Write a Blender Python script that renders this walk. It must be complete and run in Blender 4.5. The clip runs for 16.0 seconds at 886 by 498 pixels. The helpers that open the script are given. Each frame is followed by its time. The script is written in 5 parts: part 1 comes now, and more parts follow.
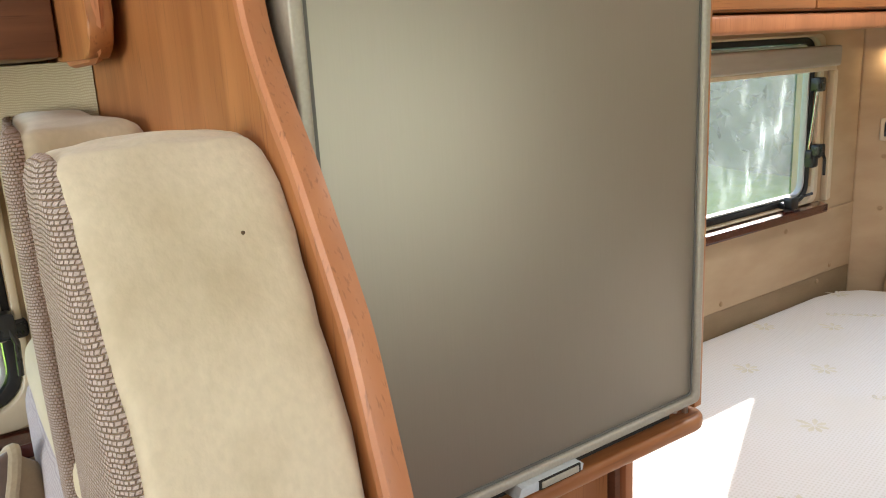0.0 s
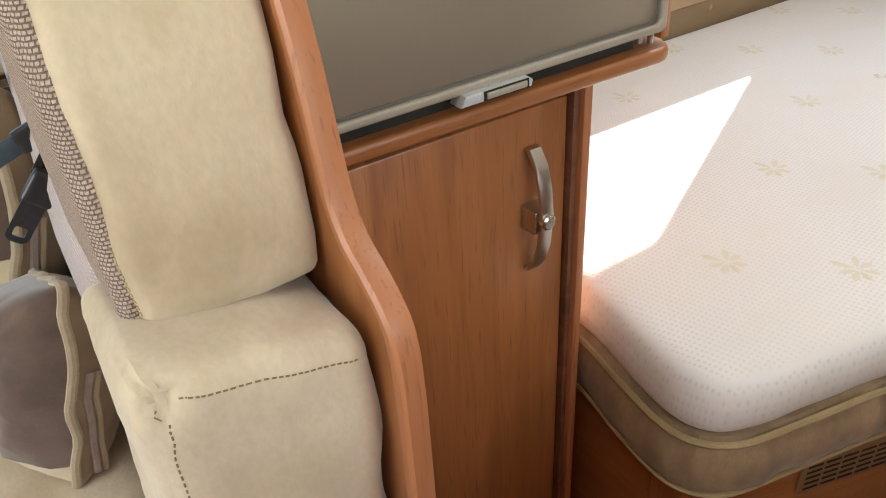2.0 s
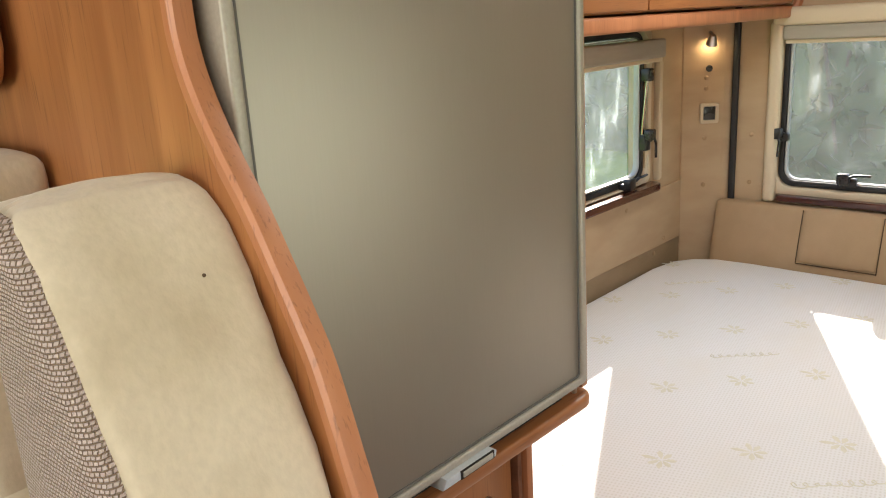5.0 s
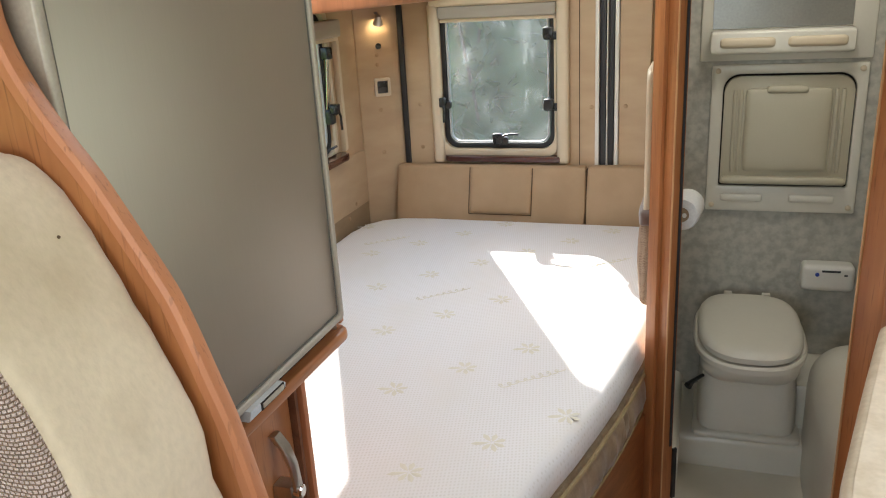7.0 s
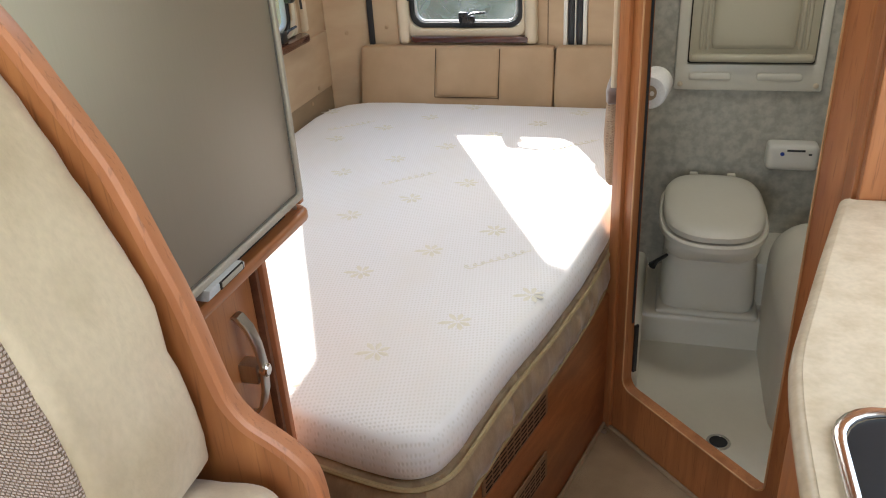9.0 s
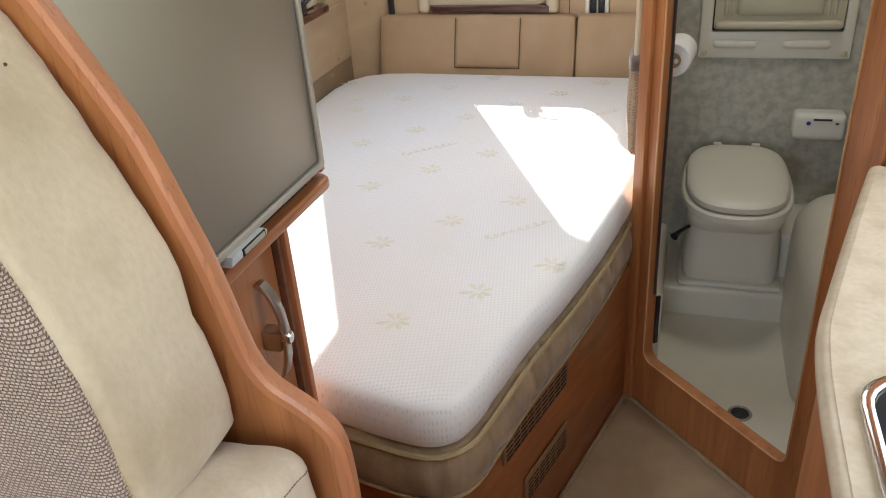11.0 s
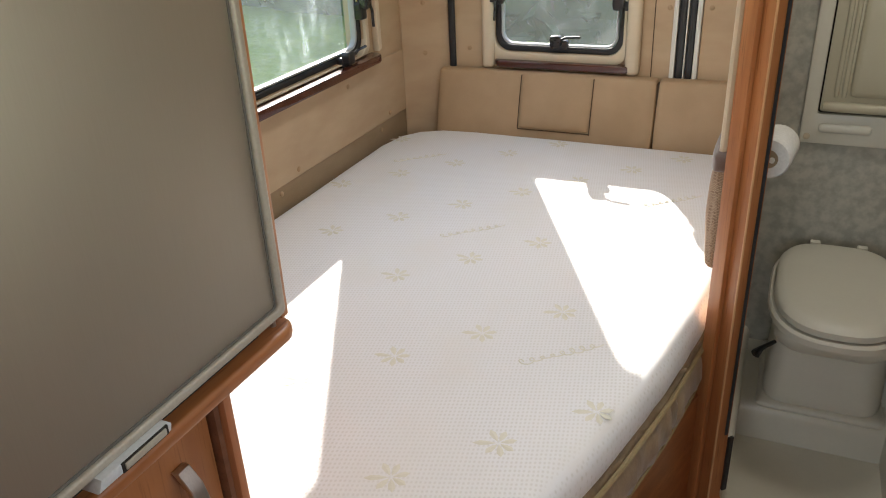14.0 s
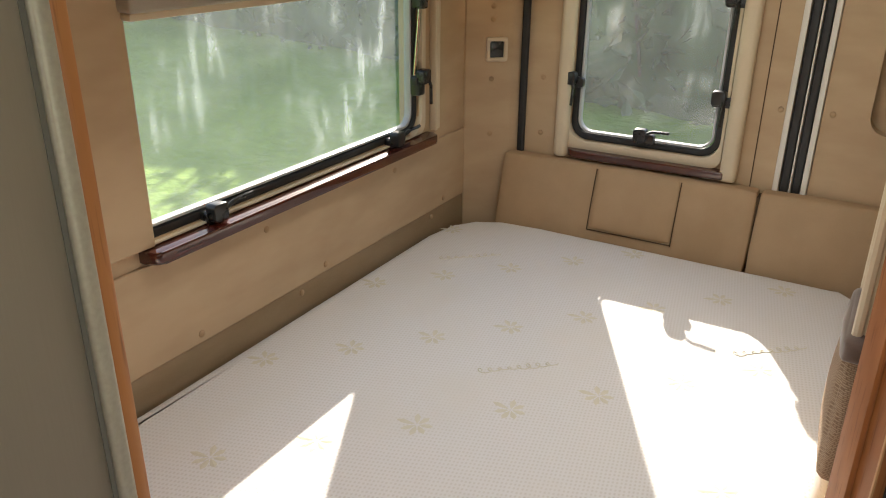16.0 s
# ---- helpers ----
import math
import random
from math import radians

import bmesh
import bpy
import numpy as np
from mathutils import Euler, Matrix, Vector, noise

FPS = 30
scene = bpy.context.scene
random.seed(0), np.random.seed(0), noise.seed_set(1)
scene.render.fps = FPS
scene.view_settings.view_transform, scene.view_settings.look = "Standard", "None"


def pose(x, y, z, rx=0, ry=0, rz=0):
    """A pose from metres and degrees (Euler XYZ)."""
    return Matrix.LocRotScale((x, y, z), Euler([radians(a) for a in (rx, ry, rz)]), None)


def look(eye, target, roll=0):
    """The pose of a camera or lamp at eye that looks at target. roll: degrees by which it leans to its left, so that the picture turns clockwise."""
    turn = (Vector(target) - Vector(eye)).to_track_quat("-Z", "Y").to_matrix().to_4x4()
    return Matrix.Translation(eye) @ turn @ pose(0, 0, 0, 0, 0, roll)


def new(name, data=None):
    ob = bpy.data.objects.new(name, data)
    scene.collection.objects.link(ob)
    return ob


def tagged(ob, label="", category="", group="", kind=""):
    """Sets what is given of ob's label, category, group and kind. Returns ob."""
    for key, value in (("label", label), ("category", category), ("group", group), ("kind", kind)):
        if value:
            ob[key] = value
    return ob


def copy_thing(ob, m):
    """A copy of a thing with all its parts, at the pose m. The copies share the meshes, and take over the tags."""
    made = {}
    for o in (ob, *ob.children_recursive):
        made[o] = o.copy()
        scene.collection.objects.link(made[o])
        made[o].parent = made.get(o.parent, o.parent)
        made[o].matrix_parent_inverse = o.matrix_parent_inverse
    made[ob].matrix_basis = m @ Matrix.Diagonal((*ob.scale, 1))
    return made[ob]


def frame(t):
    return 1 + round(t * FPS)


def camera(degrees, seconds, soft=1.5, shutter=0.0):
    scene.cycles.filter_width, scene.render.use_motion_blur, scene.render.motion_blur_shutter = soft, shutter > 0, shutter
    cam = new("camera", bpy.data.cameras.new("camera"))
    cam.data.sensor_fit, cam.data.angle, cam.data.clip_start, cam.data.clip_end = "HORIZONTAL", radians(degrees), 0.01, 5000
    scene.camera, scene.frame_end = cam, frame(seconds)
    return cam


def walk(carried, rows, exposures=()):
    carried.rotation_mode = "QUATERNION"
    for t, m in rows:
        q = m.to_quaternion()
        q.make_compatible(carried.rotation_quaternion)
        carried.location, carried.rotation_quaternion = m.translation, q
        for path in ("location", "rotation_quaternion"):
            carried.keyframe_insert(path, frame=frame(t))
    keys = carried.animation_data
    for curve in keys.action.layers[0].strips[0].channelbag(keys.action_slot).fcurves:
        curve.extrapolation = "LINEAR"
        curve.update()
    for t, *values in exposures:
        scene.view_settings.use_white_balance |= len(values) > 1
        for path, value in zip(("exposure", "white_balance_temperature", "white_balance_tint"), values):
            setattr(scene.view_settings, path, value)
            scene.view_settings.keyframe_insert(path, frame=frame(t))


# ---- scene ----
cam = camera(59.0, 16.0, 1.1)
PATH = [
    (0, (0.498, -0.579, 1.36), (-1.09, 0.538, 0.88), -3.1),
    (0.5, (0.544, -0.573, 1.341), (-1.026, 0.529, 0.774), -2.4),
    (1, (0.555, -0.559, 1.289), (-0.946, 0.461, 0.447), 0.0),
    (1.5, (0.562, -0.546, 1.262), (-0.855, 0.372, 0.189), -2.0),
    (2, (0.565, -0.543, 1.258), (-0.847, 0.336, 0.146), -3.7),
    (2.5, (0.557, -0.545, 1.265), (-0.895, 0.303, 0.183), -5.1),
    (3, (0.542, -0.551, 1.291), (-0.972, 0.317, 0.314), -3.5),
    (3.5, (0.537, -0.561, 1.327), (-1.045, 0.32, 0.479), -3.1),
    (4, (0.523, -0.571, 1.366), (-1.115, 0.388, 0.734), -3.0),
    (4.5, (0.508, -0.593, 1.388), (-1.061, 0.53, 0.861), -3.0),
    (5, (0.484, -0.654, 1.405), (-0.83, 0.751, 0.859), -3.5),
    (5.2, (0.481, -0.69, 1.409), (-0.708, 0.823, 0.862), -3.5),
    (7.3, (0.473, -0.83, 1.415), (-0.124, 0.969, 0.777), -3.3),
    (7.5, (0.476, -0.824, 1.4), (-0.128, 0.973, 0.762), -3.3),
    (8, (0.48, -0.832, 1.42), (-0.101, 0.961, 0.753), -3.8),
    (8.5, (0.487, -0.817, 1.399), (-0.066, 0.955, 0.655), -4.0),
    (9, (0.481, -0.816, 1.391), (-0.037, 0.895, 0.494), -3.5),
    (9.5, (0.487, -0.821, 1.39), (-0.05, 0.897, 0.518), -4.8),
    (10, (0.482, -0.811, 1.377), (-0.043, 0.881, 0.45), -5.0),
    (10.2, (0.487, -0.821, 1.382), (-0.052, 0.863, 0.447), -5.0),
    (12.3, (0.446, -0.752, 1.378), (-0.108, 0.904, 0.404), -2.8),
    (12.5, (0.444, -0.718, 1.373), (-0.082, 0.943, 0.39), -1.3),
    (13, (0.45, -0.6, 1.377), (-0.085, 1.043, 0.371), -1.4),
    (13.5, (0.451, -0.529, 1.381), (-0.187, 1.094, 0.401), -1.7),
    (14, (0.456, -0.479, 1.394), (-0.288, 1.153, 0.509), -2.7),
    (14.5, (0.435, -0.409, 1.407), (-0.336, 1.243, 0.586), -1.6),
    (15, (0.401, -0.296, 1.386), (-0.332, 1.356, 0.53), 0.4),
    (15.5, (0.354, -0.181, 1.388), (-0.431, 1.451, 0.54), 0.7),
    (16, (0.346, -0.128, 1.415), (-0.568, 1.47, 0.634), 0.6),
]
EXPOSURES = [(0.0, 1.88, 6450, 10), (1.0, 1.80, 6700, 10), (2.5, 1.90, 6700, 10), (4.5, 1.82, 6750, 10), (7.5, 1.70, 6200, 10), (10.0, 1.75, 6200, 10), (13.0, 1.72, 6050, 10), (14.0, 1.52, 6400, 10), (15.0, 1.34, 6750, 10), (16.0, 1.25, 6900, 10)]
walk(cam, [(t, look(eye, target, roll)) for t, eye, target, roll in PATH], EXPOSURES)
from mathutils.bvhtree import BVHTree

# ---- world, sun, large lights ----
SUN_WAY = Vector((0.452, -0.892, -0.478)).normalized()
world = bpy.data.worlds.new("sky")
scene.world = world
world.use_nodes = True
wn = world.node_tree.nodes
sky = wn.new("ShaderNodeTexSky")
sky.sky_type = "NISHITA"
sky.sun_disc = False
sky.sun_elevation = math.asin(-SUN_WAY.z)
sky.sun_rotation = math.atan2(-SUN_WAY.x, -SUN_WAY.y)
world.node_tree.links.new(sky.outputs[0], wn["Background"].inputs[0])
wn["Background"].inputs[1].default_value = 0.15


def lamp(name, kind, m, power, color, size=0.1, size_y=None):
    data = bpy.data.lights.new(name, kind)
    data.energy, data.color = power, color
    if kind == "SUN":
        data.angle = radians(0.5)
    elif kind == "AREA":
        data.shape, data.size, data.size_y = "RECTANGLE", size, size_y or size
    elif kind == "POINT":
        data.shadow_soft_size = size
    ob = new(name, data)
    ob.matrix_basis = m
    return ob


lamp("sun", "SUN", look((-4, 8, 4), Vector((-4, 8, 4)) + SUN_WAY), 5.0, (1.0, 0.95, 0.88))
# daylight fills at unseen openings behind the walker: kitchen window, windscreen
lamp("kitchen_window_daylight", "AREA", look((0.965, -0.11, 1.18), (0, -0.11, 1.0)), 1.4, (0.90, 0.96, 1.0), 0.95, 0.42)
lamp("windscreen_daylight", "AREA", look((0.1, -2.55, 1.25), (0.0, 0, 0.9)), 7.8, (0.90, 0.96, 1.0), 1.4, 0.7)
# three added fill lamps below the closed ceiling, which has no roof lights
lamp("front_roof_fill", "AREA", look((0.25, -0.75, 1.86), (0.25, -0.75, 0)), 0.8, (0.88, 0.95, 1.0), 0.4, 0.4)
lamp("rear_roof_fill", "AREA", look((-0.05, 1.0, 1.86), (-0.05, 1.0, 0)), 2.6, (0.88, 0.95, 1.0), 0.4, 0.4)
lamp("washroom_fill", "AREA", look((0.70, 1.15, 1.86), (0.70, 1.15, 0)), 1.15, (1.0, 0.97, 0.88), 0.25, 0.25)

# ---- materials ----


def nodes_of(name):
    m = bpy.data.materials.new(name)
    m.use_nodes = True
    return m, m.node_tree, m.node_tree.nodes["Principled BSDF"]


def add(nt, kind, **values):
    n = nt.nodes.new(kind)
    for key, value in values.items():
        n.inputs[key.replace("_", " ")].default_value = value
    return n


def coords(nt, stretch=(1, 1, 1), turn=(0, 0, 0)):
    tc = nt.nodes.new("ShaderNodeTexCoord")
    mp = nt.nodes.new("ShaderNodeMapping")
    mp.inputs["Scale"].default_value = stretch
    mp.inputs["Rotation"].default_value = [radians(a) for a in turn]
    nt.links.new(tc.outputs["Object"], mp.inputs["Vector"])
    return mp.outputs[0]


def mixed(nt, fac, a, b):
    n = nt.nodes.new("ShaderNodeMix")
    n.data_type = "RGBA"
    for sock, v in ((n.inputs[0], fac), (n.inputs[6], a), (n.inputs[7], b)):
        if isinstance(v, tuple):
            sock.default_value = (*v, 1)
        elif isinstance(v, (int, float)):
            sock.default_value = v
        else:
            nt.links.new(v, sock)
    return n.outputs[2]


def ramp(nt, fac, lo, hi):
    n = nt.nodes.new("ShaderNodeMapRange")
    n.inputs[1].default_value, n.inputs[2].default_value = lo, hi
    nt.links.new(fac, n.inputs[0])
    return n.outputs[0]


def surf(name, c1, c2, rough=0.6, big=6.0, fine=150.0, stretch=(1, 1, 1), bump=0.15, depth=0.001, metal=0.0, spec=0.5, lo=0.35, hi=0.65, grain=0.25, sheen=0.0, coat=0.0):
    """Two colours in large soft patches, a fine grain, and relief."""
    m, nt, b = nodes_of(name)
    v = coords(nt, stretch)
    n1, n2 = add(nt, "ShaderNodeTexNoise", Scale=big, Detail=4.0), add(nt, "ShaderNodeTexNoise", Scale=fine, Detail=3.0)
    for n in (n1, n2):
        nt.links.new(v, n.inputs["Vector"])
    c = mixed(nt, ramp(nt, n1.outputs[0], lo, hi), c1, c2)
    dark = mixed(nt, grain, c, tuple(x * 0.6 for x in c2))
    nt.links.new(mixed(nt, ramp(nt, n2.outputs[0], 0.35, 0.7), c, dark), b.inputs["Base Color"])
    rr = nt.nodes.new("ShaderNodeMapRange")
    rr.inputs[3].default_value, rr.inputs[4].default_value = rough - 0.06, rough + 0.06
    nt.links.new(n1.outputs[0], rr.inputs[0])
    nt.links.new(rr.outputs[0], b.inputs["Roughness"])
    bp = add(nt, "ShaderNodeBump", Strength=bump, Distance=depth)
    nt.links.new(n2.outputs[0], bp.inputs["Height"])
    nt.links.new(bp.outputs[0], b.inputs["Normal"])
    b.inputs["Metallic"].default_value, b.inputs["Specular IOR Level"].default_value = metal, spec
    b.inputs["Sheen Weight"].default_value, b.inputs["Coat Weight"].default_value = sheen, coat
    return m


def wood(name, c1, c2, axis="z", rough=0.38, coat=0.0):
    """Straight grain along one axis, with darker streaks."""
    m, nt, b = nodes_of(name)
    k = "xyz".index(axis)
    s = [1.0, 1.0, 1.0]
    s[k] = 0.05
    v = coords(nt, s)
    streak, pores = add(nt, "ShaderNodeTexNoise", Scale=38.0, Detail=5.0, Distortion=0.6), add(nt, "ShaderNodeTexNoise", Scale=330.0, Detail=2.0)
    s2 = [1.0, 1.0, 1.0]
    s2[k] = 0.18
    w = coords(nt, s2)
    figure = add(nt, "ShaderNodeTexNoise", Scale=9.0, Detail=2.0, Distortion=1.5)
    for n in (streak, pores):
        nt.links.new(v, n.inputs["Vector"])
    nt.links.new(w, figure.inputs["Vector"])
    c = mixed(nt, ramp(nt, streak.outputs[0], 0.35, 0.7), c1, c2)
    c = mixed(nt, ramp(nt, figure.outputs[0], 0.3, 0.9), c, tuple(x * 0.72 for x in c2))
    c = mixed(nt, ramp(nt, pores.outputs[0], 0.58, 0.8), c, tuple(x * 0.55 for x in c2))
    nt.links.new(c, b.inputs["Base Color"])
    b.inputs["Roughness"].default_value, b.inputs["Coat Weight"].default_value = rough, coat
    bp = add(nt, "ShaderNodeBump", Strength=0.06, Distance=0.001)
    nt.links.new(pores.outputs[0], bp.inputs["Height"])
    nt.links.new(bp.outputs[0], b.inputs["Normal"])
    return m


def weave(name, c1, c2, gap, size, rough=0.9, bump=0.8, depth=0.0015, ratio=0.5):
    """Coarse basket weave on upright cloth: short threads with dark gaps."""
    m, nt, b = nodes_of(name)
    tc, sp, cb = nt.nodes.new("ShaderNodeTexCoord"), nt.nodes.new("ShaderNodeSeparateXYZ"), nt.nodes.new("ShaderNodeCombineXYZ")
    nt.links.new(tc.outputs["Object"], sp.inputs[0])
    flat = nt.nodes.new("ShaderNodeMath")
    nt.links.new(sp.outputs[0], flat.inputs[0])
    nt.links.new(sp.outputs[1], flat.inputs[1])
    nt.links.new(flat.outputs[0], cb.inputs[0])
    nt.links.new(sp.outputs[2], cb.inputs[1])
    wob = add(nt, "ShaderNodeTexNoise", Scale=24.0, Detail=5.0)
    nt.links.new(tc.outputs["Object"], wob.inputs["Vector"])
    vm = nt.nodes.new("ShaderNodeVectorMath")
    vm.operation = "MULTIPLY_ADD"
    vm.inputs[1].default_value = (0.009, 0.009, 0)
    nt.links.new(wob.outputs["Color"], vm.inputs[0])
    nt.links.new(cb.outputs[0], vm.inputs[2])
    br = add(nt, "ShaderNodeTexBrick", Scale=1.0, Mortar_Size=size * 0.17, Mortar_Smooth=1.0, Brick_Width=size, Row_Height=size * ratio)
    br.inputs["Color1"].default_value, br.inputs["Color2"].default_value, br.inputs["Mortar"].default_value = (*c1, 1), (*c2, 1), (*gap, 1)
    nt.links.new(vm.outputs[0], br.inputs["Vector"])
    nt.links.new(br.outputs["Color"], b.inputs["Base Color"])
    fuzz = add(nt, "ShaderNodeTexNoise", Scale=900.0)
    nt.links.new(tc.outputs["Object"], fuzz.inputs["Vector"])
    mt = nt.nodes.new("ShaderNodeMath")
    mt.operation = "MULTIPLY_ADD"
    mt.inputs[1].default_value = 0.3
    inv = nt.nodes.new("ShaderNodeMath")
    inv.operation = "SUBTRACT"
    inv.inputs[0].default_value = 1.0
    nt.links.new(br.outputs["Fac"], inv.inputs[1])
    nt.links.new(fuzz.outputs[0], mt.inputs[0])
    nt.links.new(inv.outputs[0], mt.inputs[2])
    bp = add(nt, "ShaderNodeBump", Strength=bump, Distance=depth)
    nt.links.new(mt.outputs[0], bp.inputs["Height"])
    nt.links.new(bp.outputs[0], b.inputs["Normal"])
    b.inputs["Roughness"].default_value = rough
    return m


CHERRY, CHERRY_D = (0.47, 0.190, 0.066), (0.33, 0.116, 0.037)
wood_z = wood("cherry_veneer_upright", CHERRY, CHERRY_D, "z")
wood_y = wood("cherry_veneer_lengthwise", CHERRY, CHERRY_D, "y")
wood_x = wood("cherry_veneer_crosswise", CHERRY, CHERRY_D, "x")
lip_wood = wood("cherry_edge_moulding", (0.52, 0.210, 0.094), (0.45, 0.170, 0.072), "z", rough=0.42)
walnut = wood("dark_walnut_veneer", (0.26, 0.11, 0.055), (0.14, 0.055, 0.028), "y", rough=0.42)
edge_band = wood("pale_edge_band", (0.62, 0.36, 0.17), (0.52, 0.28, 0.12), "z", rough=0.45)
mahogany = surf("varnished_mahogany_sill", (0.085, 0.018, 0.010), (0.055, 0.012, 0.008), 0.14, 5, 120, (1, 0.08, 1), 0.03, coat=0.6)
suede = surf("beige_suede", (0.625, 0.520, 0.375), (0.46, 0.365, 0.24), 0.92, 11, 180, (1, 1, 0.7), bump=0.4, depth=0.0012, spec=0.15, lo=0.42, hi=0.70, grain=0.16, sheen=0.5)
suede_pale = surf("pale_cream_suede", (0.66, 0.58, 0.42), (0.60, 0.51, 0.36), 0.92, 8, 420, bump=0.2, depth=0.0008, spec=0.15, grain=0.1, sheen=0.2)
taupe = surf("taupe_suede", (0.36, 0.27, 0.17), (0.27, 0.195, 0.12), 0.9, 9, 300, bump=0.2, spec=0.15, grain=0.15, sheen=0.3)
brown_suede = surf("mauve_brown_suede", (0.15, 0.098, 0.075), (0.095, 0.060, 0.046), 0.85, 14, 300, bump=0.2, spec=0.2, grain=0.15, sheen=0.5)
stitch_thread = surf("tan_stitching", (0.30, 0.20, 0.10), (0.22, 0.15, 0.08), 0.9)
cloth_weave = weave("lilac_basket_weave", (0.53, 0.42, 0.37), (0.46, 0.355, 0.31), (0.28, 0.185, 0.115), 0.0042, bump=1.0, ratio=0.72)
lilac_rib = weave("lilac_ribbed_cloth", (0.55, 0.48, 0.47), (0.49, 0.42, 0.41), (0.37, 0.31, 0.31), 0.0048, bump=0.5, ratio=0.66)
wall_weave = weave("beige_woven_wallcovering", (0.56, 0.46, 0.31), (0.52, 0.42, 0.28), (0.40, 0.31, 0.19), 0.006, bump=0.35, depth=0.001)
wall_vinyl = surf("beige_vinyl_lining", (0.54, 0.395, 0.245), (0.47, 0.335, 0.205), 0.62, 5, 500, (1, 1, 3), 0.2, 0.0006, spec=0.3, grain=0.12)
lining_low = surf("tan_lower_lining", (0.35, 0.255, 0.155), (0.30, 0.215, 0.125), 0.7, 6, 420, (1, 1, 3), 0.25, 0.0006, spec=0.2)
pad_vinyl = surf("tan_padded_vinyl", (0.48, 0.335, 0.20), (0.41, 0.28, 0.16), 0.68, 6, 500, bump=0.22, depth=0.0006, spec=0.25, grain=0.12)
seam_dark = surf("dark_seam", (0.10, 0.06, 0.03), (0.07, 0.04, 0.02), 0.9)
cream_plastic = surf("cream_plastic", (0.66, 0.55, 0.39), (0.62, 0.51, 0.355), 0.4, 5, 200, bump=0.04, grain=0.05)
drab_plastic = surf("drab_cream_plastic", (0.50, 0.45, 0.325), (0.46, 0.41, 0.295), 0.4, 5, 200, bump=0.04, grain=0.05)
white_plastic = surf("white_plastic", (0.74, 0.71, 0.64), (0.69, 0.66, 0.59), 0.32, 6, 160, bump=0.04, grain=0.06)
black_rubber = surf("black_rubber", (0.012, 0.012, 0.013), (0.02, 0.02, 0.021), 0.45, 20, 300, bump=0.1)
black_plastic = surf("black_plastic", (0.014, 0.014, 0.015), (0.02, 0.02, 0.02), 0.28, 20, 300, bump=0.05)
belt_plastic = surf("slate_grey_belt_plastic", (0.016, 0.019, 0.023), (0.025, 0.028, 0.032), 0.35, 20, 300, bump=0.05)
belt_metal = surf("blued_steel_tongue", (0.11, 0.16, 0.22), (0.09, 0.13, 0.18), 0.3, 20, 300, metal=0.9, bump=0.05)
brushed = surf("brushed_steel", (0.60, 0.57, 0.52), (0.52, 0.49, 0.45), 0.3, 20, 400, (1, 1, 0.05), 0.1, metal=1.0)
chrome = surf("bright_steel", (0.75, 0.74, 0.72), (0.68, 0.67, 0.65), 0.12, 20, 400, metal=1.0, bump=0.03)
silver_trim = surf("silver_grey_trim", (0.40, 0.355, 0.285), (0.36, 0.315, 0.25), 0.45, 8, 300, metal=0.2, bump=0.04)
grey_latch = surf("pale_grey_plastic", (0.50, 0.51, 0.51), (0.45, 0.46, 0.46), 0.35, 8, 300, bump=0.04)
# near-black that paints shade into gaps, recesses and slots
gap_shade = surf("gap_shade", (0.02, 0.015, 0.01), (0.015, 0.012, 0.008), 0.9)
fridge_steel = surf("satin_champagne_metal", (0.385, 0.34, 0.28), (0.355, 0.312, 0.255), 0.53, 1.6, 700, (1, 1, 0.03), 0.05, 0.0003, metal=0.85, grain=0.06)
laminate = surf("cream_marbled_laminate", (0.585, 0.485, 0.345), (0.475, 0.375, 0.245), 0.42, 30, 140, bump=0.04, lo=0.42, hi=0.72, grain=0.2)
carpet = surf("beige_loop_carpet", (0.40, 0.285, 0.175), (0.33, 0.23, 0.14), 0.95, 12, 380, bump=0.9, depth=0.003, spec=0.1, grain=0.4)
wet_wall = surf("mottled_grey_vinyl_wall", (0.50, 0.475, 0.40), (0.37, 0.35, 0.295), 0.5, 34, 120, bump=0.08, lo=0.4, hi=0.62, grain=0.15)
wet_plastic = surf("grey_white_moulded_plastic", (0.70, 0.66, 0.56), (0.65, 0.61, 0.51), 0.30, 4, 90, bump=0.03, grain=0.05)
toilet_plastic = surf("cream_white_toilet_plastic", (0.70, 0.66, 0.56), (0.66, 0.62, 0.525), 0.38, 4, 90, bump=0.02, grain=0.04)
paper = surf("toilet_paper", (0.80, 0.78, 0.74), (0.74, 0.72, 0.68), 0.95, 10, 200, bump=0.2)
net_cloth = weave("brown_net_cloth", (0.42, 0.30, 0.20), (0.36, 0.25, 0.16), (0.20, 0.12, 0.07), 0.006, bump=0.6)
motif_thread = surf("straw_yellow_embroidery", (0.76, 0.72, 0.60), (0.71, 0.67, 0.54), 0.9, 30, 300, bump=0.2, grain=0.1)
tape_gold = surf("gold_edge_tape", (0.47, 0.37, 0.20), (0.40, 0.31, 0.16), 0.7, 30, 300, bump=0.2)
roof_white = surf("off_white_roof_lining", (0.72, 0.68, 0.60), (0.68, 0.64, 0.56), 0.8, 6, 300, bump=0.1)
blind_cloth = surf("grey_beige_blind", (0.42, 0.38, 0.31), (0.37, 0.335, 0.27), 0.7, 6, 300, (1, 1, 6), 0.3)


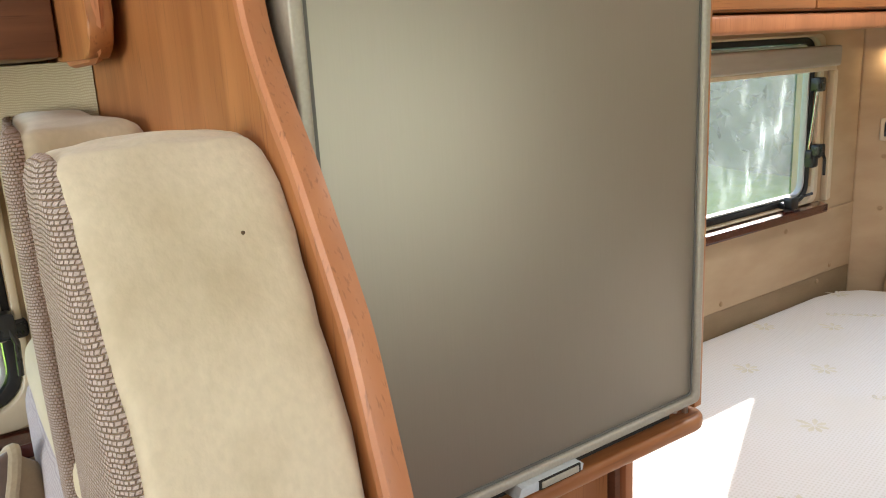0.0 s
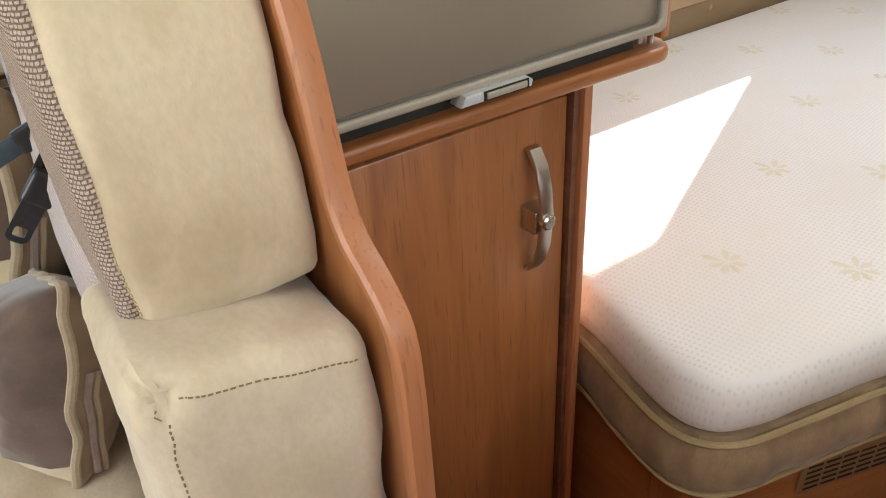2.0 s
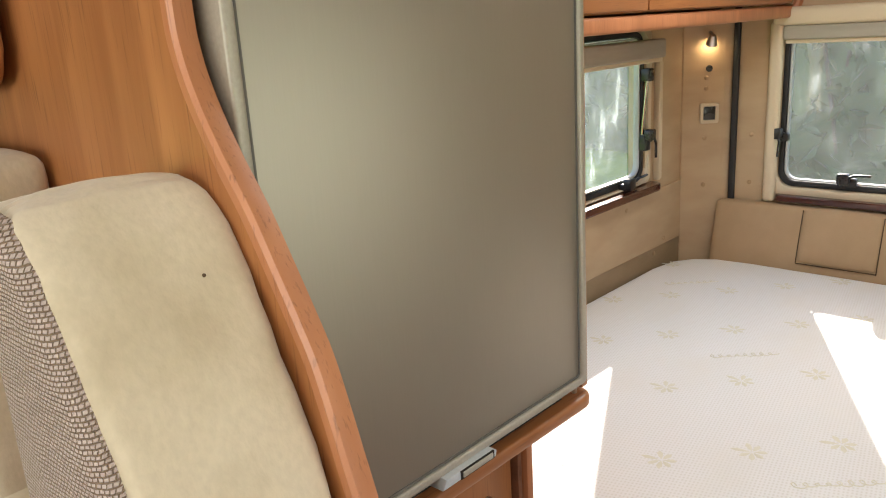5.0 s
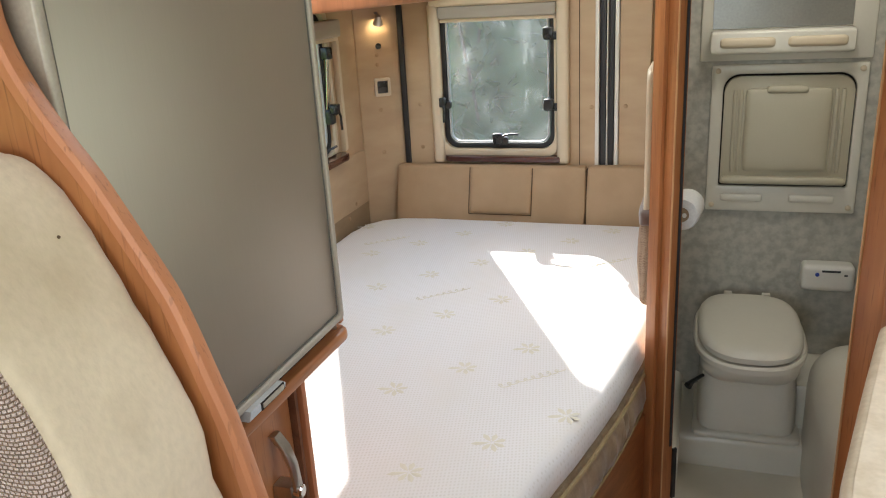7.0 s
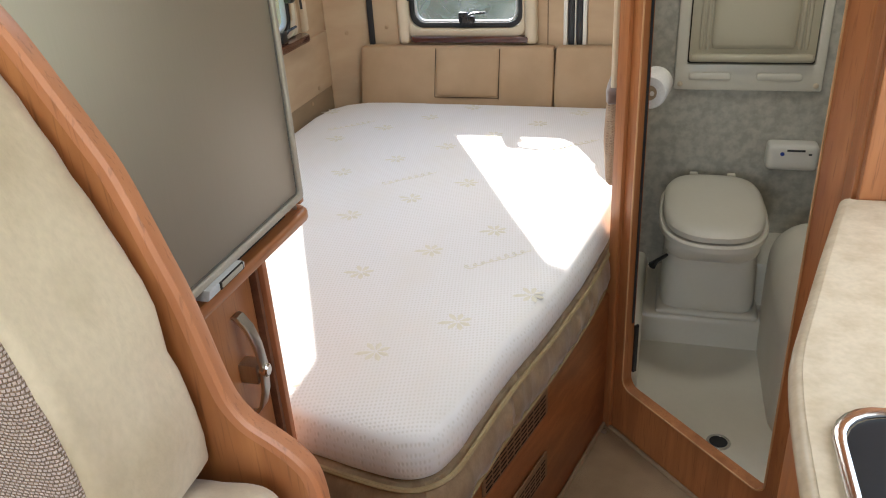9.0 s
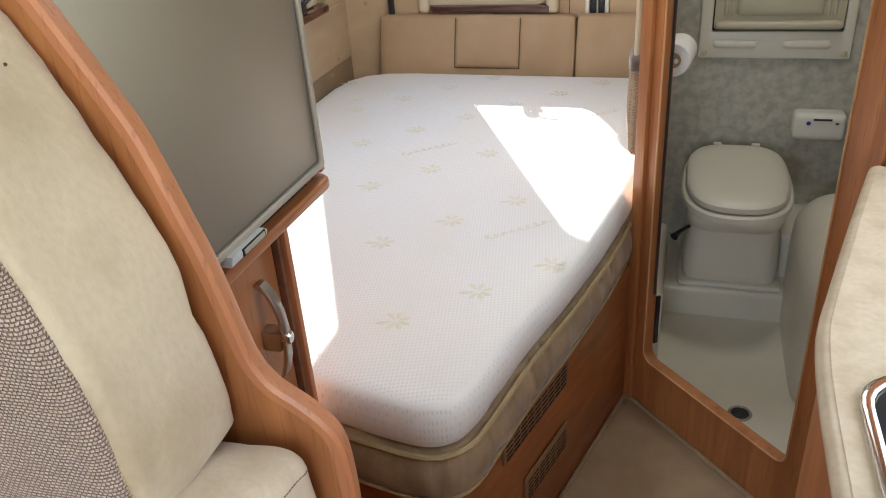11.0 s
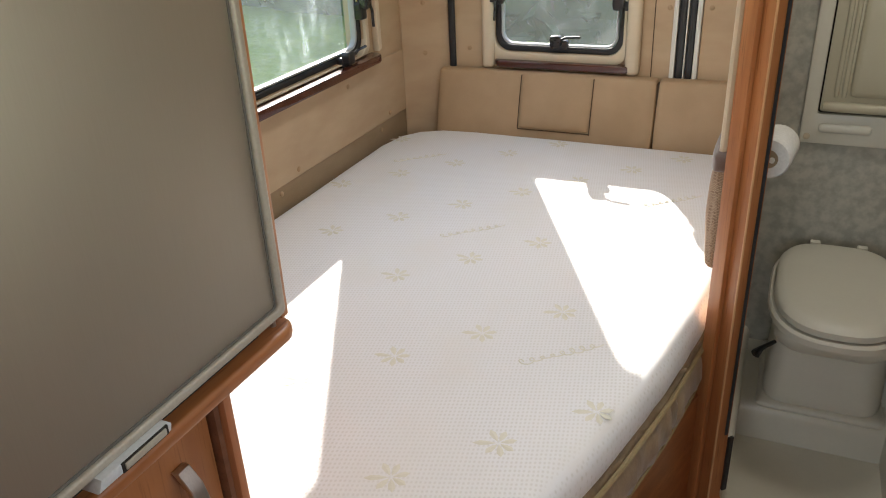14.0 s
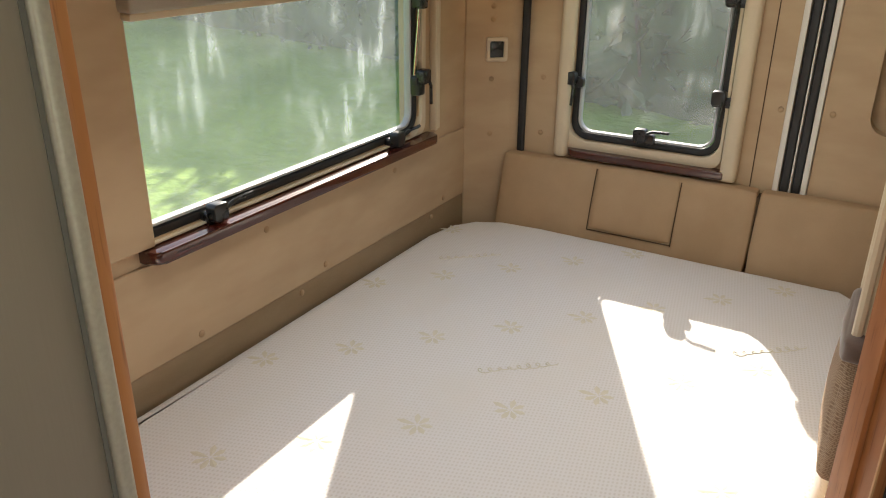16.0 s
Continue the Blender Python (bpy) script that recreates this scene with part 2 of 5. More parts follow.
def mattress_cloth():
    """White stretch knit with rows of small dimples."""
    m, nt, b = nodes_of("white_dimpled_knit")
    br = add(nt, "ShaderNodeTexVoronoi", Scale=150.0, Randomness=0.12)
    v = coords(nt, (1, 0.72, 0.5), (0, 0, -14))
    nt.links.new(v, br.inputs["Vector"])
    dimple = ramp(nt, br.outputs["Distance"], 0.08, 0.42)
    # darker tint in the dimple centres paints the shade of each hollow
    knit = mixed(nt, dimple, (0.70, 0.67, 0.62), (0.80, 0.783, 0.762))
    soft = add(nt, "ShaderNodeTexNoise", Scale=5.0, Detail=3.0)
    stain = mixed(nt, ramp(nt, soft.outputs[0], 0.5, 0.85), knit, (0.76, 0.72, 0.65))
    nt.links.new(stain, b.inputs["Base Color"])
    bp = add(nt, "ShaderNodeBump", Strength=0.35, Distance=0.0012)
    nt.links.new(dimple, bp.inputs["Height"])
    nt.links.new(bp.outputs[0], b.inputs["Normal"])
    b.inputs["Roughness"].default_value, b.inputs["Specular IOR Level"].default_value = 0.85, 0.2
    b.inputs["Sheen Weight"].default_value = 0.2
    return m


def pane_glass(name, dirt, tint=(1, 1, 1)):
    """Clear acrylic with a film of dust and dried streaks that catches the light."""
    m, nt, b = nodes_of(name)
    nt.nodes.remove(b)
    out = nt.nodes["Material Output"]
    clear, gloss = nt.nodes.new("ShaderNodeBsdfTransparent"), nt.nodes.new("ShaderNodeBsdfGlossy")
    clear.inputs[0].default_value = (*tint, 1)
    gloss.inputs["Roughness"].default_value = 0.03
    lw = add(nt, "ShaderNodeLayerWeight", Blend=0.5)
    p5, sc = nt.nodes.new("ShaderNodeMath"), nt.nodes.new("ShaderNodeMath")
    p5.operation, sc.operation = "POWER", "MULTIPLY_ADD"
    p5.inputs[1].default_value, sc.inputs[1].default_value, sc.inputs[2].default_value = 5.0, 0.9, 0.035
    nt.links.new(lw.outputs["Facing"], p5.inputs[0])
    nt.links.new(p5.outputs[0], sc.inputs[0])
    a = nt.nodes.new("ShaderNodeMixShader")
    nt.links.new(sc.outputs[0], a.inputs[0])
    nt.links.new(clear.outputs[0], a.inputs[1])
    nt.links.new(gloss.outputs[0], a.inputs[2])
    dust = nt.nodes.new("ShaderNodeBsdfTranslucent")
    dust.inputs[0].default_value = (0.8, 0.84, 0.86, 1)
    v = coords(nt, (1, 1, 0.22))
    w = coords(nt)
    run, film, speck = add(nt, "ShaderNodeTexNoise", Scale=34.0, Detail=9.0), add(nt, "ShaderNodeTexNoise", Scale=6.5, Detail=6.0), add(nt, "ShaderNodeTexNoise", Scale=120.0, Detail=4.0)
    nt.links.new(v, run.inputs["Vector"])
    nt.links.new(w, film.inputs["Vector"])
    nt.links.new(w, speck.inputs["Vector"])

    def math2(op, p, q):
        n = nt.nodes.new("ShaderNodeMath")
        n.operation = op
        for s, x in zip(n.inputs, (p, q)):
            if isinstance(x, (int, float)):
                s.default_value = x
            else:
                nt.links.new(x, s)
        return n.outputs[0]
    d = math2("MULTIPLY", ramp(nt, run.outputs[0], 0.50, 0.85), ramp(nt, film.outputs[0], 0.45, 0.75))
    d = math2("ADD", d, math2("MULTIPLY", ramp(nt, film.outputs[0], 0.35, 0.8), 0.09))
    d = math2("ADD", math2("MULTIPLY", d, 1.2), math2("MULTIPLY", ramp(nt, speck.outputs[0], 0.62, 0.75), 0.25))
    d = math2("ADD", math2("MULTIPLY", d, dirt), dirt * 0.13)
    c = nt.nodes.new("ShaderNodeMixShader")
    nt.links.new(d, c.inputs[0])
    nt.links.new(a.outputs[0], c.inputs[1])
    haze = nt.nodes.new("ShaderNodeBsdfRefraction")
    haze.inputs["Roughness"].default_value, haze.inputs["IOR"].default_value = 0.55, 1.03
    veil = nt.nodes.new("ShaderNodeMixShader")
    veil.inputs[0].default_value = 0.35
    nt.links.new(dust.outputs[0], veil.inputs[1])
    nt.links.new(haze.outputs[0], veil.inputs[2])
    nt.links.new(veil.outputs[0], c.inputs[2])
    nt.links.new(c.outputs[0], out.inputs[0])
    return m


def glow(name, color, strength):
    m, nt, b = nodes_of(name)
    b.inputs["Emission Color"].default_value, b.inputs["Emission Strength"].default_value = (*color, 1), strength
    return m


mattress_white = mattress_cloth()
dusty_glass = pane_glass("dusty_acrylic", 0.58)
rear_glass = pane_glass("rear_door_acrylic", 0.22)
clean_glass = pane_glass("clean_acrylic", 0.08)
bulb_glow = glow("warm_bulb", (1.0, 0.78, 0.45), 12.0)
black_bowl = surf("black_sink_glass", (0.006, 0.006, 0.007), (0.008, 0.008, 0.009), 0.45, bump=0.02, spec=0.2)
blue_dot = surf("blue_button", (0.02, 0.05, 0.35), (0.02, 0.05, 0.30), 0.3)
grass_mat = surf("meadow_grass", (0.26, 0.40, 0.05), (0.15, 0.27, 0.03), 0.9, 0.7, 9.0, bump=0.8, depth=0.05, spec=0.2, grain=0.35)
leaf_mat = surf("hedge_leaf", (0.055, 0.10, 0.03), (0.03, 0.06, 0.018), 0.55, 2.0, 30, bump=0.1)
bark_mat = surf("hedge_twig", (0.10, 0.08, 0.06), (0.06, 0.05, 0.04), 0.9)

# ---- mesh helpers ----
ORIGIN = {}


def thing(name, loc, label, category, group="", kind=""):
    ob = new(name)
    ob.empty_display_size = 0.05
    ob.location = loc
    ORIGIN[ob] = Vector(loc)
    return tagged(ob, label, category, group, kind)


def mesh_of(name, bm, material, shift=None, smooth=True):
    if shift is not None:
        bmesh.ops.translate(bm, verts=bm.verts, vec=-shift)
    bmesh.ops.recalc_face_normals(bm, faces=bm.faces)
    me = bpy.data.meshes.new(name)
    bm.to_mesh(me)
    bm.free()
    me.materials.append(material)
    if smooth:
        me.shade_smooth()
        me.set_sharp_from_angle(angle=radians(38))
    return me


def part(name, bm, material, parent, label="", smooth=True):
    """One mesh, given in world places, under a thing or a part."""
    o = ORIGIN[parent]
    ob = new(name, mesh_of(name, bm, material, o, smooth))
    ob.parent = parent
    ORIGIN[ob] = o
    return tagged(ob, label)


def solo(name, bm, material, label, category, group="", kind="", loc=None, smooth=True):
    """A thing that is one mesh."""
    loc = Vector(loc or (0, 0, 0))
    ob = new(name, mesh_of(name, bm, material, loc, smooth))
    ob.location = loc
    ORIGIN[ob] = loc
    return tagged(ob, label, category, group, kind)


def box(x0, x1, y0, y1, z0, z1, bevel=0.0, seg=2, bm=None):
    out = bm or bmesh.new()
    b = bmesh.new()
    bmesh.ops.create_cube(b, size=1)
    for v in b.verts:
        v.co = Vector(((x0 + x1) / 2 + v.co.x * (x1 - x0), (y0 + y1) / 2 + v.co.y * (y1 - y0), (z0 + z1) / 2 + v.co.z * (z1 - z0)))
    if bevel:
        bmesh.ops.bevel(b, geom=b.edges[:], offset=bevel, segments=seg, affect="EDGES", profile=0.5)
    if bm is None:
        out.free()
        return b
    join(out, b)
    return out


def join(bm, other, m=None):
    if m is not None:
        bmesh.ops.transform(other, matrix=m, verts=other.verts)
    tmp = bpy.data.meshes.new("tmp")
    other.to_mesh(tmp)
    other.free()
    bm.from_mesh(tmp)
    bpy.data.meshes.remove(tmp)
    return bm


def prism(outline, put, a0, a1, bevel=0.0, seg=2):
    """A flat outline made thick. put(u, v, a) gives the place."""
    bm = bmesh.new()
    low = [bm.verts.new(put(u, v, a0)) for u, v in outline]
    top = [bm.verts.new(put(u, v, a1)) for u, v in outline]
    n = len(outline)
    faces = [bm.faces.new(low[::-1]), bm.faces.new(top)]
    for i in range(n):
        bm.faces.new((low[i], low[(i + 1) % n], top[(i + 1) % n], top[i]))
    if bevel:
        edges = {e for f in faces for e in f.edges}
        bmesh.ops.bevel(bm, geom=list(edges), offset=bevel, segments=seg, affect="EDGES", profile=0.5)
    return bm


def ring(outer, inner, put, a0, a1, bevel=0.0, seg=2):
    """A flat frame between two outlines of equal length, made thick."""
    bm = bmesh.new()
    n = len(outer)
    rows = [[bm.verts.new(put(u, v, a)) for u, v in line] for line, a in ((outer, a0), (outer, a1), (inner, a1), (inner, a0))]
    for k in range(4):
        p, q = rows[k], rows[(k + 1) % 4]
        for i in range(n):
            bm.faces.new((p[i], p[(i + 1) % n], q[(i + 1) % n], q[i]))
    if bevel:
        edges = [e for e in bm.edges if e.verts[0].co != e.verts[1].co and any(e.verts[0] in r and e.verts[1] in r for r in rows)]
        bmesh.ops.bevel(bm, geom=edges, offset=bevel, segments=seg, affect="EDGES", profile=0.5)
    return bm


def rounded(x0, x1, z0, z1, r, k=6):
    """Outline of a rectangle with round corners (r: one radius, or four from lower left, anticlockwise)."""
    r = (r,) * 4 if isinstance(r, (int, float)) else r
    pts = []
    for (cx, cz, a), q in zip(((x0, z0, 180), (x1, z0, 270), (x1, z1, 0), (x0, z1, 90)), r):
        ox, oz = cx + (q if cx == x0 else -q), cz + (q if cz == z0 else -q)
        for i in range(k + 1):
            t = radians(a + 90 * i / k)
            pts.append((ox + q * math.cos(t), oz + q * math.sin(t)))
    return pts


def tube(points, r, seg=8, closed=False, bm=None, taper=None):
    bm = bm or bmesh.new()
    pts = [Vector(p) for p in points]
    n = len(pts)
    rows, ref = [], None
    for i, p in enumerate(pts):
        a, b = pts[(i - 1) % n if closed else max(i - 1, 0)], pts[(i + 1) % n if closed else min(i + 1, n - 1)]
        d = (b - a).normalized()
        ref = ref or (Vector((0, 0, 1)) if abs(d.z) < 0.9 else Vector((1, 0, 0)))
        s = d.cross(ref).normalized()
        ref = s.cross(d).normalized()
        rr = r * (taper[i] if taper else 1)
        rows.append([bm.verts.new(p + rr * (math.cos(6.2832 * k / seg) * s + math.sin(6.2832 * k / seg) * ref)) for k in range(seg)])
    for i in range(n if closed else n - 1):
        p, q = rows[i], rows[(i + 1) % n]
        for k in range(seg):
            bm.faces.new((p[k], p[(k + 1) % seg], q[(k + 1) % seg], q[k]))
    if not closed:
        bm.faces.new(rows[0][::-1])
        bm.faces.new(rows[-1])
    return bm


def lathe(profile, seg=24, bm=None):
    """Turned shape round z from (radius, height) pairs."""
    bm = bm or bmesh.new()
    rows = [[bm.verts.new((r * math.cos(6.2832 * k / seg), r * math.sin(6.2832 * k / seg), z)) for k in range(seg)] for r, z in profile]
    for p, q in zip(rows, rows[1:]):
        for k in range(seg):
            bm.faces.new((p[k], p[(k + 1) % seg], q[(k + 1) % seg], q[k]))
    bm.faces.new(rows[0][::-1])
    bm.faces.new(rows[-1])
    return bm


def soft(x0, x1, y0, y1, z0, z1, r, n=14, puff=0.0, wrinkle=0.0, freq=9.0, bend=None):
    """An upholstered block: rounded edges, swollen faces, small dents."""
    bm = bmesh.new()
    bmesh.ops.create_cube(bm, size=2)
    bmesh.ops.subdivide_edges(bm, edges=bm.edges[:], cuts=n, use_grid_fill=True)
    c = Vector(((x0 + x1) / 2, (y0 + y1) / 2, (z0 + z1) / 2))
    h = Vector(((x1 - x0) / 2, (y1 - y0) / 2, (z1 - z0) / 2))
    rr = [min(r, k * 0.98) for k in h]
    for v in bm.verts:
        u = v.co.copy()
        # crowd the grid towards the edges
        u = Vector([math.sin(a * math.pi / 2) * 0.55 + a * 0.45 for a in u])
        p = Vector([a * k for a, k in zip(u, h)])
        core = Vector([max(-(k - q), min(k - q, a)) for a, k, q in zip(p, h, rr)])
        d = p - core
        s = Vector([a / q for a, q in zip(d, rr)])
        if s.length > 1e-6:
            s = s.normalized() * max(abs(s.x), abs(s.y), abs(s.z))
            p = core + Vector([a * q for a, q in zip(s, rr)])
        f = [max(0.0, 1 - a * a) for a in u]
        p += Vector((puff * u.x * f[1] * f[2], puff * u.y * f[0] * f[2], puff * u.z * f[0] * f[1]))
        p += c
        if wrinkle:
            p += v.co.normalized() * wrinkle * (noise.noise(p * freq) + 0.5 * noise.noise(p * freq * 2.7))
        v.co = bend(p) if bend else p
    return bm


def xz(u, v, a):
    return Vector((u, a, v))


def yz(u, v, a):
    return Vector((a, u, v))


def xy(u, v, a):
    return Vector((u, v, a))


def smoothline(pts, k=6):
    """A smooth line through the points."""
    p = [Vector(a) for a in pts]
    p = [2 * p[0] - p[1]] + p + [2 * p[-1] - p[-2]]
    out = []
    for i in range(1, len(p) - 2):
        for j in range(k):
            t = j / k
            out.append(0.5 * ((2 * p[i]) + (p[i + 1] - p[i - 1]) * t + (2 * p[i - 1] - 5 * p[i] + 4 * p[i + 1] - p[i + 2]) * t * t + (3 * p[i] - p[i - 1] - 3 * p[i + 1] + p[i + 2]) * t ** 3))
    return out + [p[-2]]

# ---- the large structure ----
LEFT, RIGHT, REAR, FRONT, ROOF = -0.72, 0.99, 1.95, -2.60, 1.88


def structure(name, bm, material, label, category):
    return solo(name, bm, material, label, category, kind="structure", smooth=False)


structure("floor", box(-0.80, 1.06, FRONT - 0.06, REAR + 0.06, -0.06, 0.0), carpet, "beige looped carpet laid over the van floor", "floor")
structure("ceiling", box(-0.80, 1.06, FRONT - 0.06, REAR + 0.06, ROOF, ROOF + 0.05), roof_white, "off-white fabric-lined van roof", "ceiling")

WIN_A = (0.655, 1.600, 0.89, 1.355)
WIN_B = (-1.30, -0.472, 0.90, 1.285)
WIN_K = (-0.56, 0.34, 0.98, 1.38)
WIN_R = (-0.430, -0.016, 0.836, 1.345)


def pierced(x0, x1, y0, y1, openings):
    """A side wall along y with window openings."""
    bm, at = bmesh.new(), y0
    for a, b, lo, hi in openings:
        box(x0, x1, at, a, 0, ROOF, bm=bm)
        box(x0, x1, a, b, 0, lo, bm=bm)
        box(x0, x1, a, b, hi, ROOF, bm=bm)
        at = b
    return box(x0, x1, at, y1, 0, ROOF, bm=bm)


structure("wall_left", pierced(LEFT - 0.06, LEFT, FRONT, REAR, (WIN_B, WIN_A)), wall_vinyl, "beige vinyl-lined side wall of the van", "wall")
structure("wall_right", pierced(RIGHT, RIGHT + 0.06, FRONT, REAR, (WIN_K,)), wall_vinyl, "beige vinyl-lined side wall behind the kitchen", "wall")
bm = box(-0.78, 1.05, FRONT - 0.06, FRONT, 0, 0.9)
box(-0.78, 1.05, FRONT - 0.06, FRONT, 1.62, ROOF, bm=bm)
box(-0.78, -0.65, FRONT - 0.06, FRONT, 0.9, 1.62, bm=bm)
box(0.90, 1.05, FRONT - 0.06, FRONT, 0.9, 1.62, bm=bm)
structure("wall_front", bm, wall_vinyl, "cab end of the van round the windscreen", "wall")
a, b, lo, hi = WIN_R
bm = box(-0.78, a, REAR, REAR + 0.032, 0, ROOF)
box(a, b, REAR, REAR + 0.032, 0, lo, bm=bm)
box(a, b, REAR, REAR + 0.032, hi, ROOF, bm=bm)
box(b, 0.135, REAR, REAR + 0.032, 0, ROOF, bm=bm)
box(0.135, 0.21, REAR + 0.02, REAR + 0.06, 0, ROOF, bm=bm)
# second door leaf with a grab recess sunk into its lining
out, hole = rounded(0.21, 1.05, 0.0, ROOF, 0.0, 6), rounded(0.312, 0.60, 0.948, 1.60, (0.045, 0.045, 0.045, 0.045), 6)
join(bm, ring(out, hole, xz, REAR, REAR + 0.045))
box(0.21, 1.05, REAR + 0.045, REAR + 0.06, 0, ROOF, bm=bm)
structure("wall_rear", bm, wall_vinyl, "beige vinyl-lined rear doors of the van", "wall")

# side lining: a sewn panel over a tan lower band, with press studs
structure("lining_panel", box(LEFT, LEFT + 0.008, 0.10, 1.842, 0.652, 0.852, 0.003), wall_vinyl, "beige vinyl panel studded to the wall below the window", "panel")
structure("lining_band", box(LEFT, LEFT + 0.004, 0.10, 1.842, 0.50, 0.651), lining_low, "tan lower wall lining beside the mattress", "panel")
# angled corner post lining between side wall and rear door
bm = prism([(-0.72, 1.845), (-0.714, 1.845), (-0.610, 1.930), (-0.592, 1.95), (-0.72, 1.95)], xy, 0.40, 1.86)
structure("corner_post", bm, wall_vinyl, "beige lined corner post beside the rear door", "panel")
structure("dinette_post", prism([(LEFT, -0.452), (-0.70, -0.455), (-0.460, -0.371), (LEFT, -0.371)], xy, 0.60, 1.375), wall_weave, "beige woven cloth post beside the seat window", "panel")

structure("dinette_panel", box(LEFT, LEFT + 0.012, -1.70, -0.454, 1.334, 1.40, 0.003), wall_weave, "beige woven cloth strip above the seat window", "panel")

stud_base = lathe([(0.0075, 0), (0.0075, 0.0015), (0.005, 0.0032), (0.002, 0.004)], 10)
stud = solo("press_stud", stud_base, pad_vinyl, "small beige press stud holding the lining", "stud", "studs in the lining")
stud.matrix_basis = pose(LEFT + 0.008, 0.79, 0.672, 0, 90, 0)
for y, z in ((1.175, 0.672), (1.72, 0.672), (0.99, 0.82), (1.47, 0.82)):
    copy_thing(stud, pose(LEFT + 0.008, y, z, 0, 90, 0))
for y, z in ((1.09, 0.632), (1.66, 0.632)):
    copy_thing(stud, pose(LEFT + 0.004, y, z, 0, 90, 0))
for z in (0.83, 0.99, 1.155, 1.19):
    copy_thing(stud, pose(-0.656, 1.892, z, 90, 0, 39))
for x, z in ((0.115, 0.985), (0.232, 0.987), (-0.52, 1.0), (-0.52, 0.84)):
    copy_thing(stud, pose(x, REAR, z, 90, 0, 0))

# ---- windows ----


def left_put(u, v, a):
    return Vector((LEFT + a, u, v))


def rear_put(u, v, a):
    return Vector((u, REAR - a, v))


def right_put(u, v, a):
    return Vector((RIGHT - a, -u, v))


def latch_mesh(put0, u, v, side):
    """A black pivot latch: foot, hub and a bent lever."""
    def put(p, q, a):
        return put0(u + (p - u) * 1.25, v + (q - v) * 1.25, a * 1.25)
    bm = bmesh.new()
    for (du, dv, da), (hu, hv, ha) in (((0, -0.002, 0.0), (0.022, 0.011, 0.010)), ((-0.006, 0.008, 0.014), (0.014, 0.014, 0.012))):
        b = rounded(u + du - hu, u + du + hu, v + dv - hv, v + dv + hv, 0.006, 3)
        join(bm, prism(b, put, da - ha + 0.004, da + ha, 0.002))
    if side == "bottom":
        line = [(u + 0.002, v + 0.010, 0.022), (u + 0.022, v + 0.020, 0.026), (u + 0.058, v + 0.022, 0.028)]
    else:
        line = [(u, v + 0.008, 0.022), (u + 0.006, v - 0.012, 0.026), (u + 0.004, v - 0.050, 0.028)]
    return tube([put(*p) for p in line], 0.0042, 8, bm=bm)


def window(name, put, rect, label, glass, latches, trim, sill=None, blind=None):
    u0, u1, v0, v1 = rect
    w = thing(name, put((u0 + u1) / 2, v0, 0), label, "window", kind="structure")
    tl, tr, tb, tt = trim
    outer, inner = rounded(u0 - tl, u1 + tr, v0 - tb, v1 + tt, 0.03), rounded(u0 - 0.001, u1 + 0.001, v0 - 0.001, v1 + 0.001, 0.05)
    part("window_frame", ring(outer, inner, put, -0.034, 0.010, 0.003), cream_plastic, w)
    part("gasket", ring(rounded(u0, u1, v0, v1, 0.05), rounded(u0 + 0.016, u1 - 0.016, v0 + 0.016, v1 - 0.016, 0.040), put, -0.031, -0.006, 0.003), black_rubber, w, "black rubber window seal")
    part("inner_gasket", ring(rounded(u0 + 0.019, u1 - 0.019, v0 + 0.019, v1 - 0.019, 0.038), rounded(u0 + 0.025, u1 - 0.025, v0 + 0.025, v1 - 0.025, 0.034), put, -0.029, -0.010, 0.001), grey_latch, w, "bright bead inside the seal")
    pane = part("pane", prism(rounded(u0 + 0.004, u1 - 0.004, v0 + 0.004, v1 - 0.004, 0.046), put, -0.026, -0.022), glass, w, "dusty streaked acrylic pane")
    pane.visible_shadow = False
    for u, v, side in latches:
        part("latch", latch_mesh(put, u, v, side), black_plastic, w, "black plastic window latch")
    if sill:
        s0, s1, lo, hi, deep = sill
        part("window_sill", prism([(p, q) for p, q in rounded(s0, s1, 0.0, deep, (0.001, 0.001, 0.02, 0.02), 5)], lambda u, v, a: put(u, a, v), lo, hi, 0.005, 3), mahogany, w, "glossy dark mahogany sill")
    if blind:
        b0, b1, lo, hi, deep = blind
        part("blind_cassette", prism(rounded(b0, b1, lo, hi, 0.008, 3), put, 0.004, deep, 0.006, 3), blind_cloth, w, "grey-beige pleated blind rolled up")
        part("blind_rail", prism(rounded(b0 + 0.005, b1 - 0.005, lo - 0.012, lo, 0.004, 3), put, 0.006, deep - 0.01, 0.002), cream_plastic, w)
    return w


w1 = window("window_1", left_put, WIN_A, "side window with dusty acrylic pane, black latches and rolled blind", dusty_glass,
            [(0.86, 0.895, "bottom"), (1.475, 0.895, "bottom"), (1.60, 1.03, "side")], (0.012, 0.02, 0.004, 0.008),
            (0.682, 1.640, 0.860, 0.883, 0.043), (0.70, 1.645, 1.274, 1.330, 0.045))
part("blind_guide", box(LEFT, LEFT + 0.022, 1.652, 1.666, 0.884, 1.262, 0.005), cream_plastic, w1)
part("blind_guide", box(LEFT, LEFT + 0.016, 1.674, 1.686, 0.884, 1.262, 0.005), cream_plastic, w1)
part("stay_arm", tube([(LEFT - 0.005, 1.585, 1.02), (LEFT + 0.006, 1.588, 1.15), (LEFT + 0.012, 1.590, 1.235)], 0.0055, 10), chrome, w1, "bright telescopic stay")
part("stay_clamp", box(LEFT - 0.012, LEFT + 0.018, 1.575, 1.605, 0.99, 1.03, 0.006), black_plastic, w1, "black stay clamp")
part("stay_clamp", box(LEFT - 0.006, LEFT + 0.026, 1.577, 1.607, 1.205, 1.245, 0.006), black_plastic, w1, "black stay clamp")

